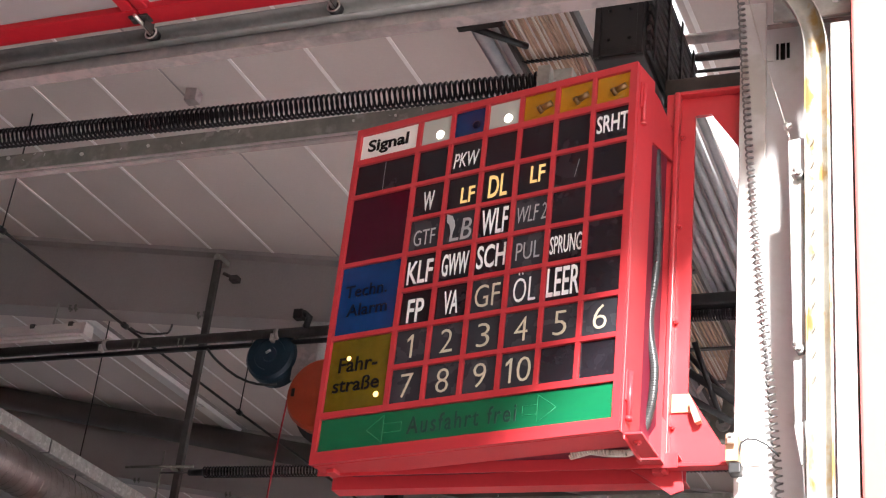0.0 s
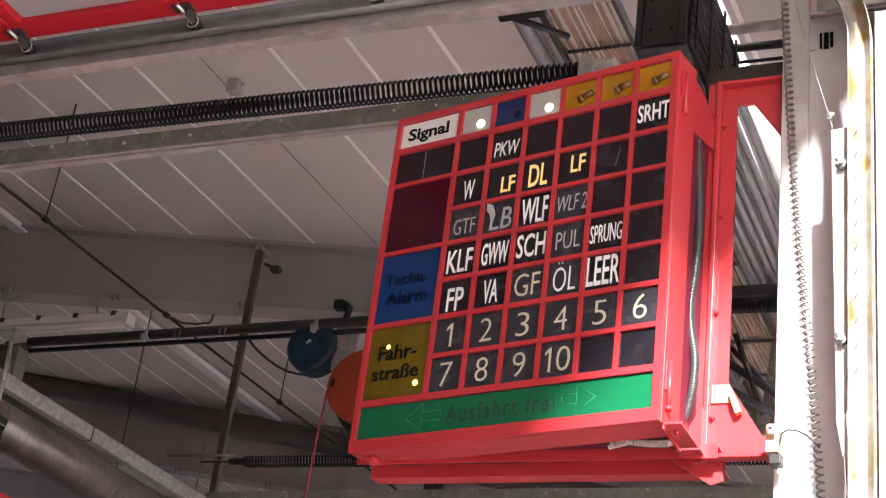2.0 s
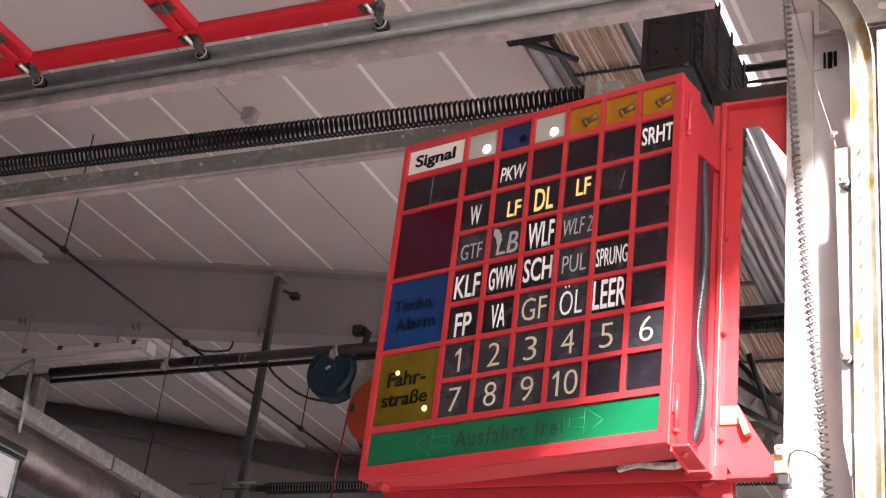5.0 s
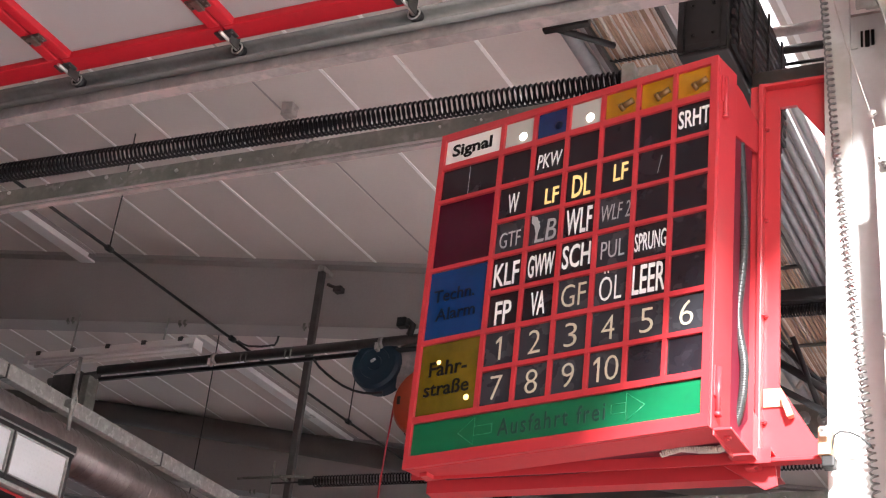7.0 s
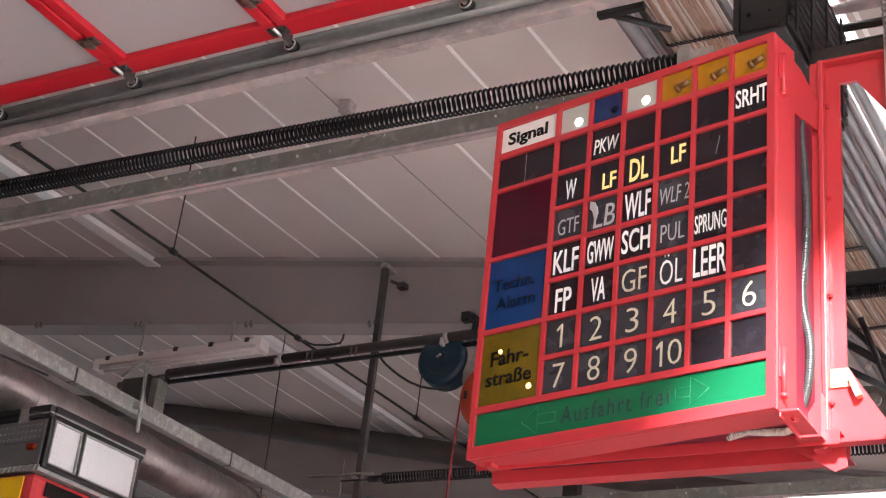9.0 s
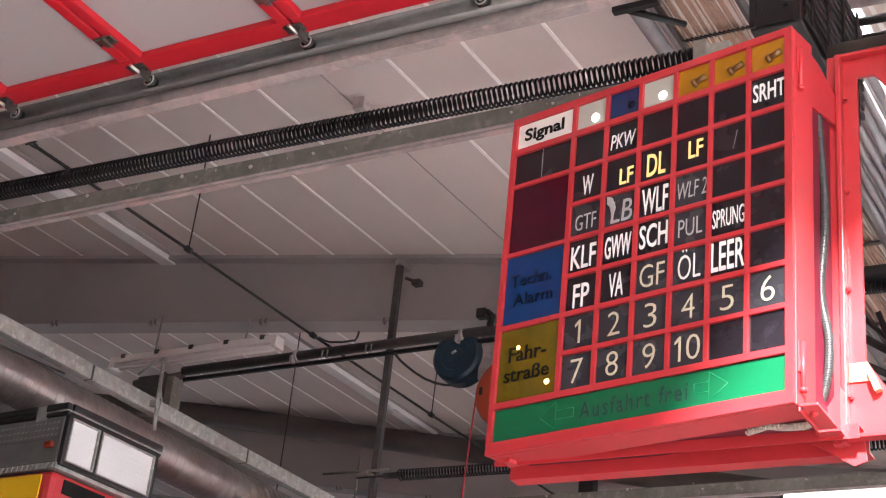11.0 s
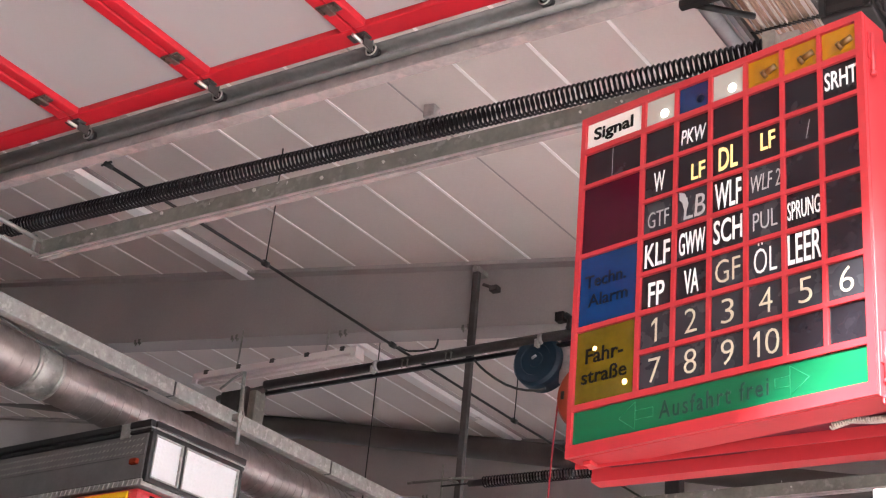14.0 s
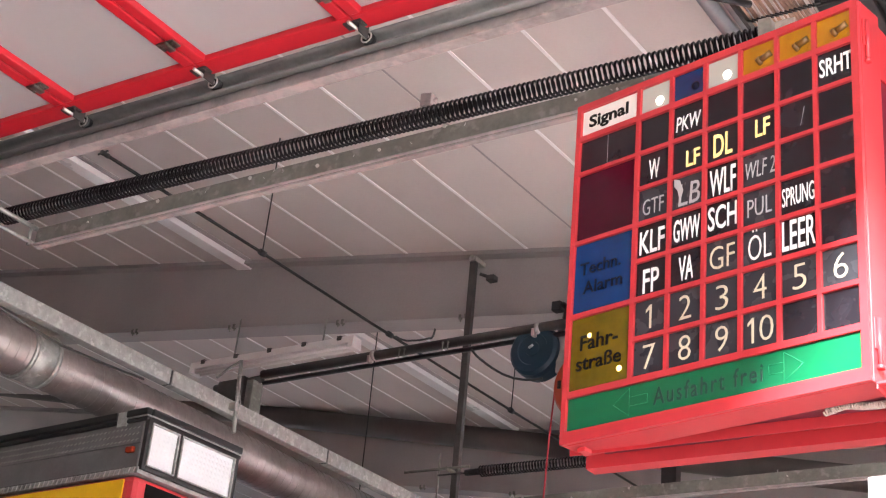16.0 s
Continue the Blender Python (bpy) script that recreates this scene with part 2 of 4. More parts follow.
def part(name, bm, mats, parent, label="", m=None):
    ob = new(name, finish(name, bm, mats))
    ob.parent = parent
    if m:
        ob.matrix_local = m
    return tagged(ob, label)


def lettering(text, x0, x1, z0, z1, y, mat, parent, slant=0.0, name="letter", bold=0.0, gap=1.0):
    """Raised letters that fill the given box, facing -y."""
    cu = bpy.data.curves.new(name, "FONT")
    cu.body, cu.extrude, cu.offset, cu.shear, cu.resolution_u = text, 0.002, bold, slant, 3
    cu.space_character = gap
    tmp = new(name, cu)
    bpy.context.view_layer.update()
    me = bpy.data.meshes.new_from_object(tmp.evaluated_get(bpy.context.evaluated_depsgraph_get()))
    bpy.data.objects.remove(tmp)
    bpy.data.curves.remove(cu)
    co = np.empty(len(me.vertices) * 3)
    me.vertices.foreach_get("co", co)
    co = co.reshape(-1, 3)
    lo, hi = co.min(0), co.max(0)
    out = np.empty_like(co)
    out[:, 0] = x0 + (co[:, 0] - lo[0]) / (hi[0] - lo[0]) * (x1 - x0)
    out[:, 2] = z0 + (co[:, 1] - lo[1]) / (hi[1] - lo[1]) * (z1 - z0)
    out[:, 1] = y - (co[:, 2] - lo[2]) / max(1e-6, hi[2] - lo[2]) * 0.0015
    # each letter is an object of its own: loose pieces that overlap across the line belong together
    near = list(range(len(out)))

    def first(k):
        while near[k] != k:
            near[k] = near[near[k]]
            k = near[k]
        return k

    for e in me.edges:
        near[first(e.vertices[0])] = first(e.vertices[1])
    pieces = {}
    for p in me.polygons:
        pieces.setdefault(first(p.vertices[0]), []).append(tuple(p.vertices))
    islands = []
    for polys in pieces.values():
        xs_ = out[[v for p in polys for v in p], 0]
        islands.append([xs_.min(), xs_.max(), polys])
    islands.sort(key=lambda b: b[0])
    letters = []
    for b in islands:
        a = letters[-1] if letters else None
        if a and min(a[1], b[1]) - max(a[0], b[0]) > 0.6 * min(a[1] - a[0], b[1] - b[0]):
            a[0], a[1] = min(a[0], b[0]), max(a[1], b[1])
            a[2] = a[2] + b[2]
        else:
            letters.append(b)
    bpy.data.meshes.remove(me)
    for _, _, polys in letters:
        used = sorted({v for p in polys for v in p})
        place = {v: k for k, v in enumerate(used)}
        mesh = bpy.data.meshes.new(name)
        mesh.from_pydata([tuple(out[v]) for v in used], [], [tuple(place[v] for v in p) for p in polys])
        mesh.materials.append(mat)
        ob = new(name, mesh)
        ob.parent = parent


# ---- the hall: ground, walls, roof ----
SLOPE = 0.1614
HALL = Matrix.Translation((-5.03, 6, 0)) @ Matrix.Rotation(-0.0249, 4, "Z") @ Matrix.Translation((5.03, -6, 0))  # the hall stands slightly askew to the door wall


def roof_z(x):
    return 5.95 - SLOPE * (x + 5.03)


bm = bmesh.new()
box(bm, -16, -0.25, -9, 22, -0.2, 0.0)
thing("floor", bm, CONCRETE, "warm grey hall floor with darker stains", "floor", kind="structure")
bm = bmesh.new()
box(bm, -0.25, 600, -400, 400, -0.25, -0.02)
box(bm, -600, -16.3, -400, 400, -0.25, -0.03)
thing("ground", bm, PAVING, "pale paved yard in front of the hall", "ground", kind="structure")

# ceiling boards with pale cover strips, sloping up into the hall; a narrow roof-light slot near the door wall
bm = bmesh.new()
PITCH, X_JOINT = 0.4886, -4.153
xs = [X_JOINT - PITCH * i for i in range(-8, 25)]
for a, b in zip(xs, xs[1:]):
    for y0, y1 in ((-9.0, 4.7), (4.7, 22.0)):
        spans = [(a - 0.010, b + 0.010)]
        if y0 > 4 and a > -1.27 > b:
            spans = [(a - 0.010, -1.265), (-1.355, b + 0.010)]
        for s0, s1 in spans:
            vs = [bm.verts.new((x, y, roof_z(x) + dz)) for dz in (0, 0.1) for x, y in ((s0, y0), (s1, y0), (s1, y1), (s0, y1))]
            for q in ((0, 1, 2, 3), (7, 6, 5, 4), (0, 4, 5, 1), (1, 5, 6, 2), (2, 6, 7, 3), (3, 7, 4, 0)):
                bm.faces.new([vs[k] for k in q])
for x in xs:
    plain = abs(x - X_JOINT) < 0.01  # one joint is closed and has no white strip
    lift, w = (0.002, 0.0095) if plain else (-0.005, 0.0105)
    vs = [bm.verts.new((x + dx, y, roof_z(x + dx) + dz)) for dz in (lift, 0.08) for dx, y in ((w, -9), (-w, -9), (-w, 22), (w, 22))]
    for q in ((0, 1, 2, 3), (7, 6, 5, 4), (0, 4, 5, 1), (1, 5, 6, 2), (2, 6, 7, 3), (3, 7, 4, 0)):
        bm.faces.new([vs[k] for k in q]).material_index = 2 if plain else 1
thing("ceiling", bm, [CEIL, CEIL_JOINT, BEAM], "pale grey boarded ceiling with white joint strips", "ceiling", kind="structure", m=HALL)

bm = bmesh.new()
box(bm, -1.36, -1.26, 4.72, 21.9, 0.0, 0.012)
for v in bm.verts:
    v.co.z += roof_z(v.co.x) + 0.05
roof_light = thing("roof_light", bm, POLY_BRIGHT, "narrow milky roof light beside the door wall", "roof light", kind="structure", m=HALL)
roof_light.visible_shadow = False

# walls that close the hall; the door wall has bays
bm = bmesh.new()
box(bm, -16, -0.1, -9.2, -9.0, 0, 8.2)
thing("wall_south", bm, WALL, "plain light grey hall wall", "wall", kind="structure")
bm = bmesh.new()
box(bm, -16, -0.1, 22.0, 22.2, 0, 8.2)
thing("wall_north", bm, WALL, "plain light grey hall wall", "wall", kind="structure")
bm = bmesh.new()
# unseen opening, added to let daylight into the far end of the hall
BACK_GAPS = [(13.3, 16.9)]
edge = -9.0
for a, b in BACK_GAPS + [(22.0, 22.0)]:
    box(bm, -16.2, -16.0, edge, a, 0, 8.2)
    if b > a:
        box(bm, -16.2, -16.0, a, b, 4.2, 8.2)
    edge = b
thing("wall_west", bm, WALL, "light grey hall wall with an unseen opening added for fill light", "wall", kind="structure")
bm = bmesh.new()
box(bm, -0.36, -0.06, -9.0, 22.0, 4.42, 5.6)
box(bm, -0.36, -0.06, -9.0, -4.55, 0, 4.42)
box(bm, -0.36, -0.06, -1.1, -0.5, 0, 4.42)
box(bm, -0.36, -0.06, 7.45, 8.1, 0, 4.42)
box(bm, -0.36, -0.06, 11.7, 22.0, 0, 4.42)
thing("wall_east", bm, RED_WALL, "red painted door wall above the bays", "wall", kind="structure")
bm = bmesh.new()
box(bm, -0.395, -0.06, 3.17, 3.80, 0, 4.42, 0.006)
thing("pillar_casing", bm, RED_WALL, "red casing of the pillar between two doors", "pillar", kind="structure")


def beam(name, y, depth, taper, label):
    """A roof beam whose depth grows into the hall by taper, with flanges, stiffeners and bolted clips."""
    bm = bmesh.new()

    def foot(x):
        return roof_z(x) - depth + taper * (x + 5.03)

    for y0, y1, top, bottom in ((y, y + 0.02, roof_z, foot), (y - 0.09, y + 0.11, foot, lambda x: foot(x) - 0.022), (y - 0.09, y + 0.11, lambda x: roof_z(x) - 0.002, lambda x: roof_z(x) - 0.03)):
        vs = [bm.verts.new((x, yy, z(x))) for z in (bottom, top) for x, yy in ((-0.6, y0), (-15.6, y0), (-15.6, y1), (-0.6, y1))]
        for q in ((0, 1, 2, 3), (7, 6, 5, 4), (0, 4, 5, 1), (1, 5, 6, 2), (2, 6, 7, 3), (3, 7, 4, 0)):
            bm.faces.new([vs[k] for k in q])
    ob = thing(name, bm, BEAM, label, "beam", kind="structure", m=HALL)
    for x in (-3.06, -4.08, -5.10, -6.14, -7.17, -8.20):
        bm = bmesh.new()
        z = foot(x) - 0.022
        for dx in (-0.022, 0.022):
            box(bm, x + dx - 0.010, x + dx + 0.010, y - 0.094, y - 0.07, z - 0.012, z + 0.024, 0.003)
            sweep(bm, [(x + dx, y - 0.08, z - 0.024), (x + dx, y - 0.08, z - 0.01)], 0.005, 6)
        part("beam_clip", bm, RAIL, ob, "small bolted flange clip")
    return ob


beam("roof_beam", 7.80, 0.463, 0.032, "grey painted tapered steel roof beam under the ceiling")
beam("roof_beam_far", 11.75, 0.62, 0.0, "grey painted steel roof beam further back")
beam("roof_beam_end", 15.7, 0.5, 0.0, "grey painted steel roof beam at the far end")
bm = bmesh.new()
sweep(bm, [(x, 11.45, 6.53 - 0.2040 * (x + 9.208)) for x in (-0.5, -5, -10, -15.8)], 0.105, 20)
thing("drain_pipe", bm, BEAM_DARK, "dark round pipe running beside the far beam", "pipe", kind="structure")

# ---- sectional doors ----
# the open door above: red frames with milky panels
door = root("sectional_door", pose(0, 0, 0), "open red sectional door with milky panels", "door")
RX = [-1.82, -2.424, -3.036, -3.622, -4.22]
ZD = 4.137
for i, x in enumerate(RX[:-1]):
    x1 = RX[i + 1]
    bm = bmesh.new()
    y0, y1 = -0.4, 3.118
    box(bm, x1 + 0.004, x - 0.004, y1 - 0.075, y1, ZD - 0.02, ZD + 0.02, 0.005)
    box(bm, x1 + 0.004, x - 0.004, y0, y0 + 0.075, ZD - 0.02, ZD + 0.02, 0.005)
    box(bm, x - 0.045, x - 0.004, y0 + 0.075, y1 - 0.075, ZD - 0.02, ZD + 0.02, 0.005)
    box(bm, x1 + 0.004, x1 + 0.045, y0 + 0.075, y1 - 0.075, ZD - 0.02, ZD + 0.02, 0.005)
    for k in range(1, 3):
        y = y0 + (y1 - y0) * k / 3
        box(bm, x1 + 0.045, x - 0.045, y - 0.03, y + 0.03, ZD - 0.02, ZD + 0.02, 0.005)
    frame_part = part("door_frame", bm, RED_DOOR, door, "red painted section frame")
    for k in range(3):
        bm = bmesh.new()
        a, b = y0 + (y1 - y0) * k / 3, y0 + (y1 - y0) * (k + 1) / 3
        box(bm, x1 + 0.046, x - 0.046, a + (0.031 if k else 0.076), b - (0.031 if k < 2 else 0.076), ZD + 0.002, ZD + 0.014)
        part("panel", bm, POLY, frame_part, "milky translucent panel")
for x in RX:
    bm = bmesh.new()
    box(bm, x - 0.035, x + 0.035, 2.90, 2.94, ZD - 0.026, ZD - 0.02, 0.001)
    box(bm, x - 0.012, x + 0.012, 2.895, 2.945, ZD - 0.034, ZD - 0.026, 0.002)
    for sx in (-0.025, 0.025):
        for sy in (2.908, 2.932):
            sweep(bm, [(x + sx, sy, ZD - 0.026), (x + sx, sy, ZD - 0.031)], 0.004, 6)
    part("hinge", bm, BRACKET, door, "dull zinc hinge plate")
    bm = bmesh.new()
    box(bm, x - 0.036, x + 0.030, 3.062, 3.10, ZD - 0.026, ZD - 0.0205, 0.001)
    box(bm, x + 0.012, x + 0.016, 3.080, 3.128, ZD - 0.052, ZD + 0.020, 0.001)
    for sx in (-0.024, 0.022):
        sweep(bm, [(x + sx, 3.072, ZD - 0.026), (x + sx, 3.072, ZD - 0.032)], 0.005, 6)
    part("roller_bracket", bm, POLE, door, "steel roller bracket")
    bm = bmesh.new()
    sweep(bm, [(x, 3.045, ZD - 0.036), (x, 3.148, ZD - 0.034)], 0.006, 8)
    part("shaft", bm, BARE, door, "bright roller shaft")
    bm = bmesh.new()
    sweep(bm, [(x, 3.140, ZD - 0.034), (x, 3.164, ZD - 0.034)], 0.021, 16)
    roller = part("roller", bm, BLACK, door, "small ball bearing roller")
    bm = bmesh.new()
    for k in range(16):
        a0, a1 = 2 * math.pi * k / 16, 2 * math.pi * (k + 1) / 16
        sweep(bm, [(x + 0.0185 * math.cos(a), 3.139, ZD - 0.034 + 0.0185 * math.sin(a)) for a in (a0, a1)], 0.003, 5)
    part("rim", bm, BARE, roller, "bright rim")
    bm = bmesh.new()
    sweep(bm, [(x, 3.132, ZD - 0.034), (x, 3.1395, ZD - 0.034)], 0.009, 12)
    part("hub", bm, BARE, roller, "bright hub")


def track_profile(bm, path_points, across, width, depth, thick=0.003):
    """A C-shaped rail along the points (in x and z), open towards -y when across is +1."""
    outline = [(-0.5, 0.0), (-0.5, 0.55), (-0.32, 0.9), (0.0, 1.0), (0.32, 0.9), (0.5, 0.55), (0.5, 0.0)]
    pts = [Vector(p) for p in path_points]
    rings = []
    for i, p in enumerate(pts):
        d = (pts[min(i + 1, len(pts) - 1)] - pts[max(i - 1, 0)]).normalized()
        nrm = Vector((-d.z, 0, d.x))
        ring = [p + nrm * (u * width) + Vector((0, across * v * depth, 0)) for u, v in outline]
        ring += [p + nrm * (u * (width - 2 * thick)) + Vector((0, across * max(0, v * depth - thick), 0)) for u, v in outline[::-1]]
        rings.append([bm.verts.new(q) for q in ring])
    n = len(rings[0])
    for a, b in zip(rings, rings[1:]):
        for k in range(n):
            f = bm.faces.new((a[k], a[(k + 1) % n], b[(k + 1) % n], b[k]))
            f.smooth = True
    bm.faces.new(rings[0])
    bm.faces.new(rings[-1][::-1])


YT = 3.148
track = root("door_track", pose(0, 0, 0), "steel door track, bent from the jamb to the ceiling", "door track")
XV, RC = -0.478, 0.345
CX, CZ = XV - RC, ZD - 0.034 - RC
bm = bmesh.new()
track_profile(bm, [(CX, YT, CZ + RC), (-2.6, YT, CZ + RC), (-5.2, YT, CZ + RC)], 1, 0.056, 0.05)
part("horizontal_rail", bm, DARK_TUBE, track, "dark grey horizontal rail")
bm = bmesh.new()
track_profile(bm, [(XV, YT, 0.05), (XV, YT, 2.0), (XV, YT, CZ)] + [(CX + RC * math.cos(a), YT, CZ + RC * math.sin(a)) for a in (math.pi / 2 * k / 14 for k in range(1, 15))], 1, 0.056, 0.05)
part("curved_rail", bm, RUST_STEEL, track, "rust-stained curved and upright rail")
bm = bmesh.new()
box(bm, -5.2, -0.86, YT + 0.052, YT + 0.056, CZ + RC - 0.085, CZ + RC + 0.02)
box(bm, -5.2, -0.86, YT + 0.012, YT + 0.052, CZ + RC - 0.085, CZ + RC - 0.080)
part("angle", bm, DUST_STEEL, track, "dusty steel angle under the rail")

# ---- the door jamb: pale column, toothed plate, coiled cable ----
jamb = root("jamb_column", pose(0, 0, 0), "pale steel column beside the door opening", "column", kind="structure")
bm = bmesh.new()
box(bm, -0.705, -0.40, 3.40, 3.79, 0, 4.02, 0.004)
part("column_face", bm, PLATE_GREY, jamb)
bm = bmesh.new()
box(bm, -0.709, -0.640, 3.385, 3.3995, 0, 4.10, 0.003)
part("edge_strip", bm, WHITE_METAL, jamb, "bright edge strip")
bm = bmesh.new()
box(bm, -0.722, -0.7055, 3.51, 3.78, 0, 3.50, 0.003)
part("red_edge", bm, RED_DOOR, jamb, "dark red edge behind the column")
bm = bmesh.new()
box(bm, -0.60, -0.40, 3.26, 3.398, 4.03, 4.10, 0.003)
box(bm, -0.60, -0.40, 3.26, 3.268, 3.94, 4.03, 0.002)
part("head_plate", bm, GALV_DULL, jamb, "grey head plate with a bolt hole")
bm = bmesh.new()
sweep(bm, [(-0.44, 3.2585, 3.985), (-0.44, 3.256, 3.985)], 0.012, 14)
part("bolt", bm, WHITE_METAL, jamb)
for k, (xa, wd, ht) in enumerate(((-0.640, 0.018, 0.052), (-0.615, 0.006, 0.048), (-0.604, 0.012, 0.050), (-0.588, 0.008, 0.046))):
    bm = bmesh.new()
    box(bm, xa, xa + wd, 3.394, 3.3985, 3.965 - ht, 3.965)
    part("mark", bm, INK_BLACK if k else WHITE_METAL, jamb, "dark printed bar" if k else "white sticker")
bm = bmesh.new()
box(bm, -0.447, -0.402, 3.185, 3.215, 0, 3.86, 0.003)
box(bm, -0.447, -0.441, 3.215, 3.395, 0, 3.86, 0.002)
part("track_angle", bm, WHITE_METAL, jamb, "pale upright track angle")

plate = root("toothed_plate", pose(0, 0, 0), "pale worn latch plate with slanting teeth on the track", "plate")
bm = bmesh.new()
prism(bm, [(-0.549, 3.53), (-0.507, 3.535), (-0.507, 2.86), (-0.495, 2.83), (-0.535, 2.80)], 3.185, 3.19)
part("blade", bm, WHITE_METAL, plate)
for k in range(11):
    z = 3.50 - 0.061 * k
    bm = bmesh.new()
    prism(bm, [(-0.507, z), (-0.489, z + 0.028), (-0.488, z + 0.024), (-0.507, z - 0.014)], 3.180, 3.186)
    part("tooth", bm, BRACKET, plate, "dark greasy tooth")
for z in (3.43, 2.98):
    bm = bmesh.new()
    sweep(bm, [(-0.535, 3.175, z + 0.014), (-0.522, 3.170, z)], 0.006, 8)
    sweep(bm, [(-0.522, 3.165, z - 0.003), (-0.522, 3.186, z - 0.003)], 0.011, 6)
    sweep(bm, [(-0.522, 3.158, z - 0.003), (-0.522, 3.168, z - 0.003)], 0.006, 8)
    part("bolt", bm, GALV, plate, "greasy wing bolt")
bm = bmesh.new()
prism(bm, [(-0.536, 2.80), (-0.517, 2.808), (-0.508, 2.715), (-0.521, 2.710)], 3.178, 3.19)
sweep(bm, [(-0.513, 3.184, 2.715), (-0.506, 3.184, 2.60), (-0.505, 3.184, 1.2)], 0.007, 8)
part("pull_rod", bm, WHITE_METAL, plate)
bm = bmesh.new()
sweep(bm, [(-0.672, 3.25, 4.06), (-0.62, 3.24, 3.82), (-0.553, 3.185, 3.565)], 0.0018, 6)
sweep(bm, [(-0.553, 3.185, 3.565), (-0.545, 3.185, 3.53)], 0.0018, 6)
part("wire", bm, BARE, plate, "thin steel pull wire")
bm = bmesh.new()
sweep(bm, [(-0.560, 3.18, 3.566), (-0.540, 3.18, 3.572)], 0.006, 8)
sweep(bm, [(-0.553, 3.18, 3.578), (-0.550, 3.18, 3.560)], 0.004, 8)
part("wire_clamp", bm, BARE, plate)

bm = bmesh.new()
line = [Vector(p) for p in ((-0.712, 3.369, 4.220), (-0.702, 3.369, 4.032), (-0.678, 3.369, 3.619), (-0.654, 3.369, 3.308), (-0.621, 3.369, 2.967), (-0.596, 3.369, 2.657))]
coil = []
for a, b in zip(line, line[1:]):
    seg = helix(a, b, 0.0088, round((b - a).length / 0.0185), 10)
    coil += seg[:-1] if b is not line[-1] else seg
sweep(bm, coil, 0.0028, 6)
thing("coiled_cable", bm, DARK_TUBE, "dark grey coiled cable hanging down the jamb column", "cable")

switch = root("junction_box", pose(0.021, 0, -0.004), "small cream switch box on the red bracket", "switch box")
bm = bmesh.new()
box(bm, -0.735, -0.706, 3.31, 3.36, 2.775, 2.842, 0.003)
part("housing", bm, TAPE, switch)
bm = bmesh.new()
box(bm, -0.728, -0.709, 3.294, 3.2995, 2.812, 2.838, 0.002)
sweep(bm, [(-0.719, 3.293, 2.83), (-0.719, 3.288, 2.83)], 0.004, 8)
part("cover", bm, BARE, switch)
bm = bmesh.new()
box(bm, -0.728, -0.700, 3.315, 3.35, 2.748, 2.7745, 0.003)
part("base", bm, BLACK, switch)
bm = bmesh.new()
sweep(bm, [(-0.712, 3.33, 2.772), (-0.706, 3.325, 2.80), (-0.700, 3.32, 2.822), (-0.686, 3.315, 2.829), (-0.665, 3.32, 2.828), (-0.645, 3.33, 2.820), (-0.630, 3.34, 2.808), (-0.618, 3.345, 2.795)], 0.0024, 8)
part("lead", bm, BLACK_SOFT, switch, "thin black lead")

# ---- red bracket that carries the board ----
bracket = root("board_bracket", pose(0, 0, 0), "red steel swivel bracket bolted to the column", "bracket")
bm = bmesh.new()
ring_plate(bm, [(-0.882, 3.85), (-0.79, 3.85), (-0.706, 3.845), (-0.706, 2.80), (-0.745, 2.80), (-0.882, 2.80)],
           [(-0.834, 3.787), (-0.79, 3.787), (-0.717, 3.68), (-0.717, 2.853), (-0.745, 2.853), (-0.832, 2.995)], 3.425, 3.437)
part("web_plate", bm, RED, bracket)
bm = bmesh.new()
box(bm, -0.882, -0.706, 3.40, 3.425, 3.842, 3.852, 0.002)
box(bm, -0.882, -0.706, 3.39, 3.425, 2.79, 2.80, 0.002)
box(bm, -0.720, -0.706, 3.437, 3.50, 2.80, 3.85, 0.002)
part("flange", bm, RED, bracket)
bm = bmesh.new()
box(bm, -0.908, -0.884, 3.405, 3.445, 2.78, 3.85, 0.003)
box(bm, -0.884, -0.870, 3.395, 3.4245, 2.78, 3.85, 0.003)
part("post", bm, RED, bracket)
for z in (3.72, 3.45, 3.18, 2.90):
    bm = bmesh.new()
    sweep(bm, [(-0.866, 3.4245, z), (-0.866, 3.413, z)], 0.007, 6)
    sweep(bm, [(-0.866, 3.413, z), (-0.866, 3.408, z)], 0.004, 6)
    part("screw", bm, RED, bracket)
bm = bmesh.new()
prism(bm, [(-0.869, 2.985), (-0.826, 2.985), (-0.812, 2.955), (-0.818, 2.938), (-0.869, 2.938)], 3.419, 3.4245)
prism(bm, [(-0.822, 2.962), (-0.806, 2.945), (-0.792, 2.908), (-0.806, 2.903), (-0.818, 2.935)], 3.400, 3.419)
part("tape", bm, TAPE, bracket, "peeling beige tape")
bm = bmesh.new()
prism_x = [(3.38, 2.784), (3.384, 2.784), (3.384, 2.816), (3.47, 2.816), (3.47, 2.778), (3.52, 2.778), (3.52, 2.782), (3.474, 2.782), (3.474, 2.82), (3.38, 2.82)]
ends = [[bm.verts.new((x, y, z)) for y, z in prism_x] for x in (-1.78, -0.84)]
bm.faces.new(ends[0]), bm.faces.new(ends[1][::-1])
for i in range(len(prism_x)):
    j = (i + 1) % len(prism_x)
    bm.faces.new((ends[0][i], ends[0][j], ends[1][j], ends[1][i]))
part("arm", bm, RED, bracket, "red channel arm under the board")
bm = bmesh.new()
box(bm, -0.912, -0.868, 3.155, 3.31, 2.783, 2.790, 0.002)
box(bm, -0.912, -0.908, 3.155, 3.31, 2.772, 2.783, 0.001)
part("strap", bm, RED, bracket, "flat red strap under the board")
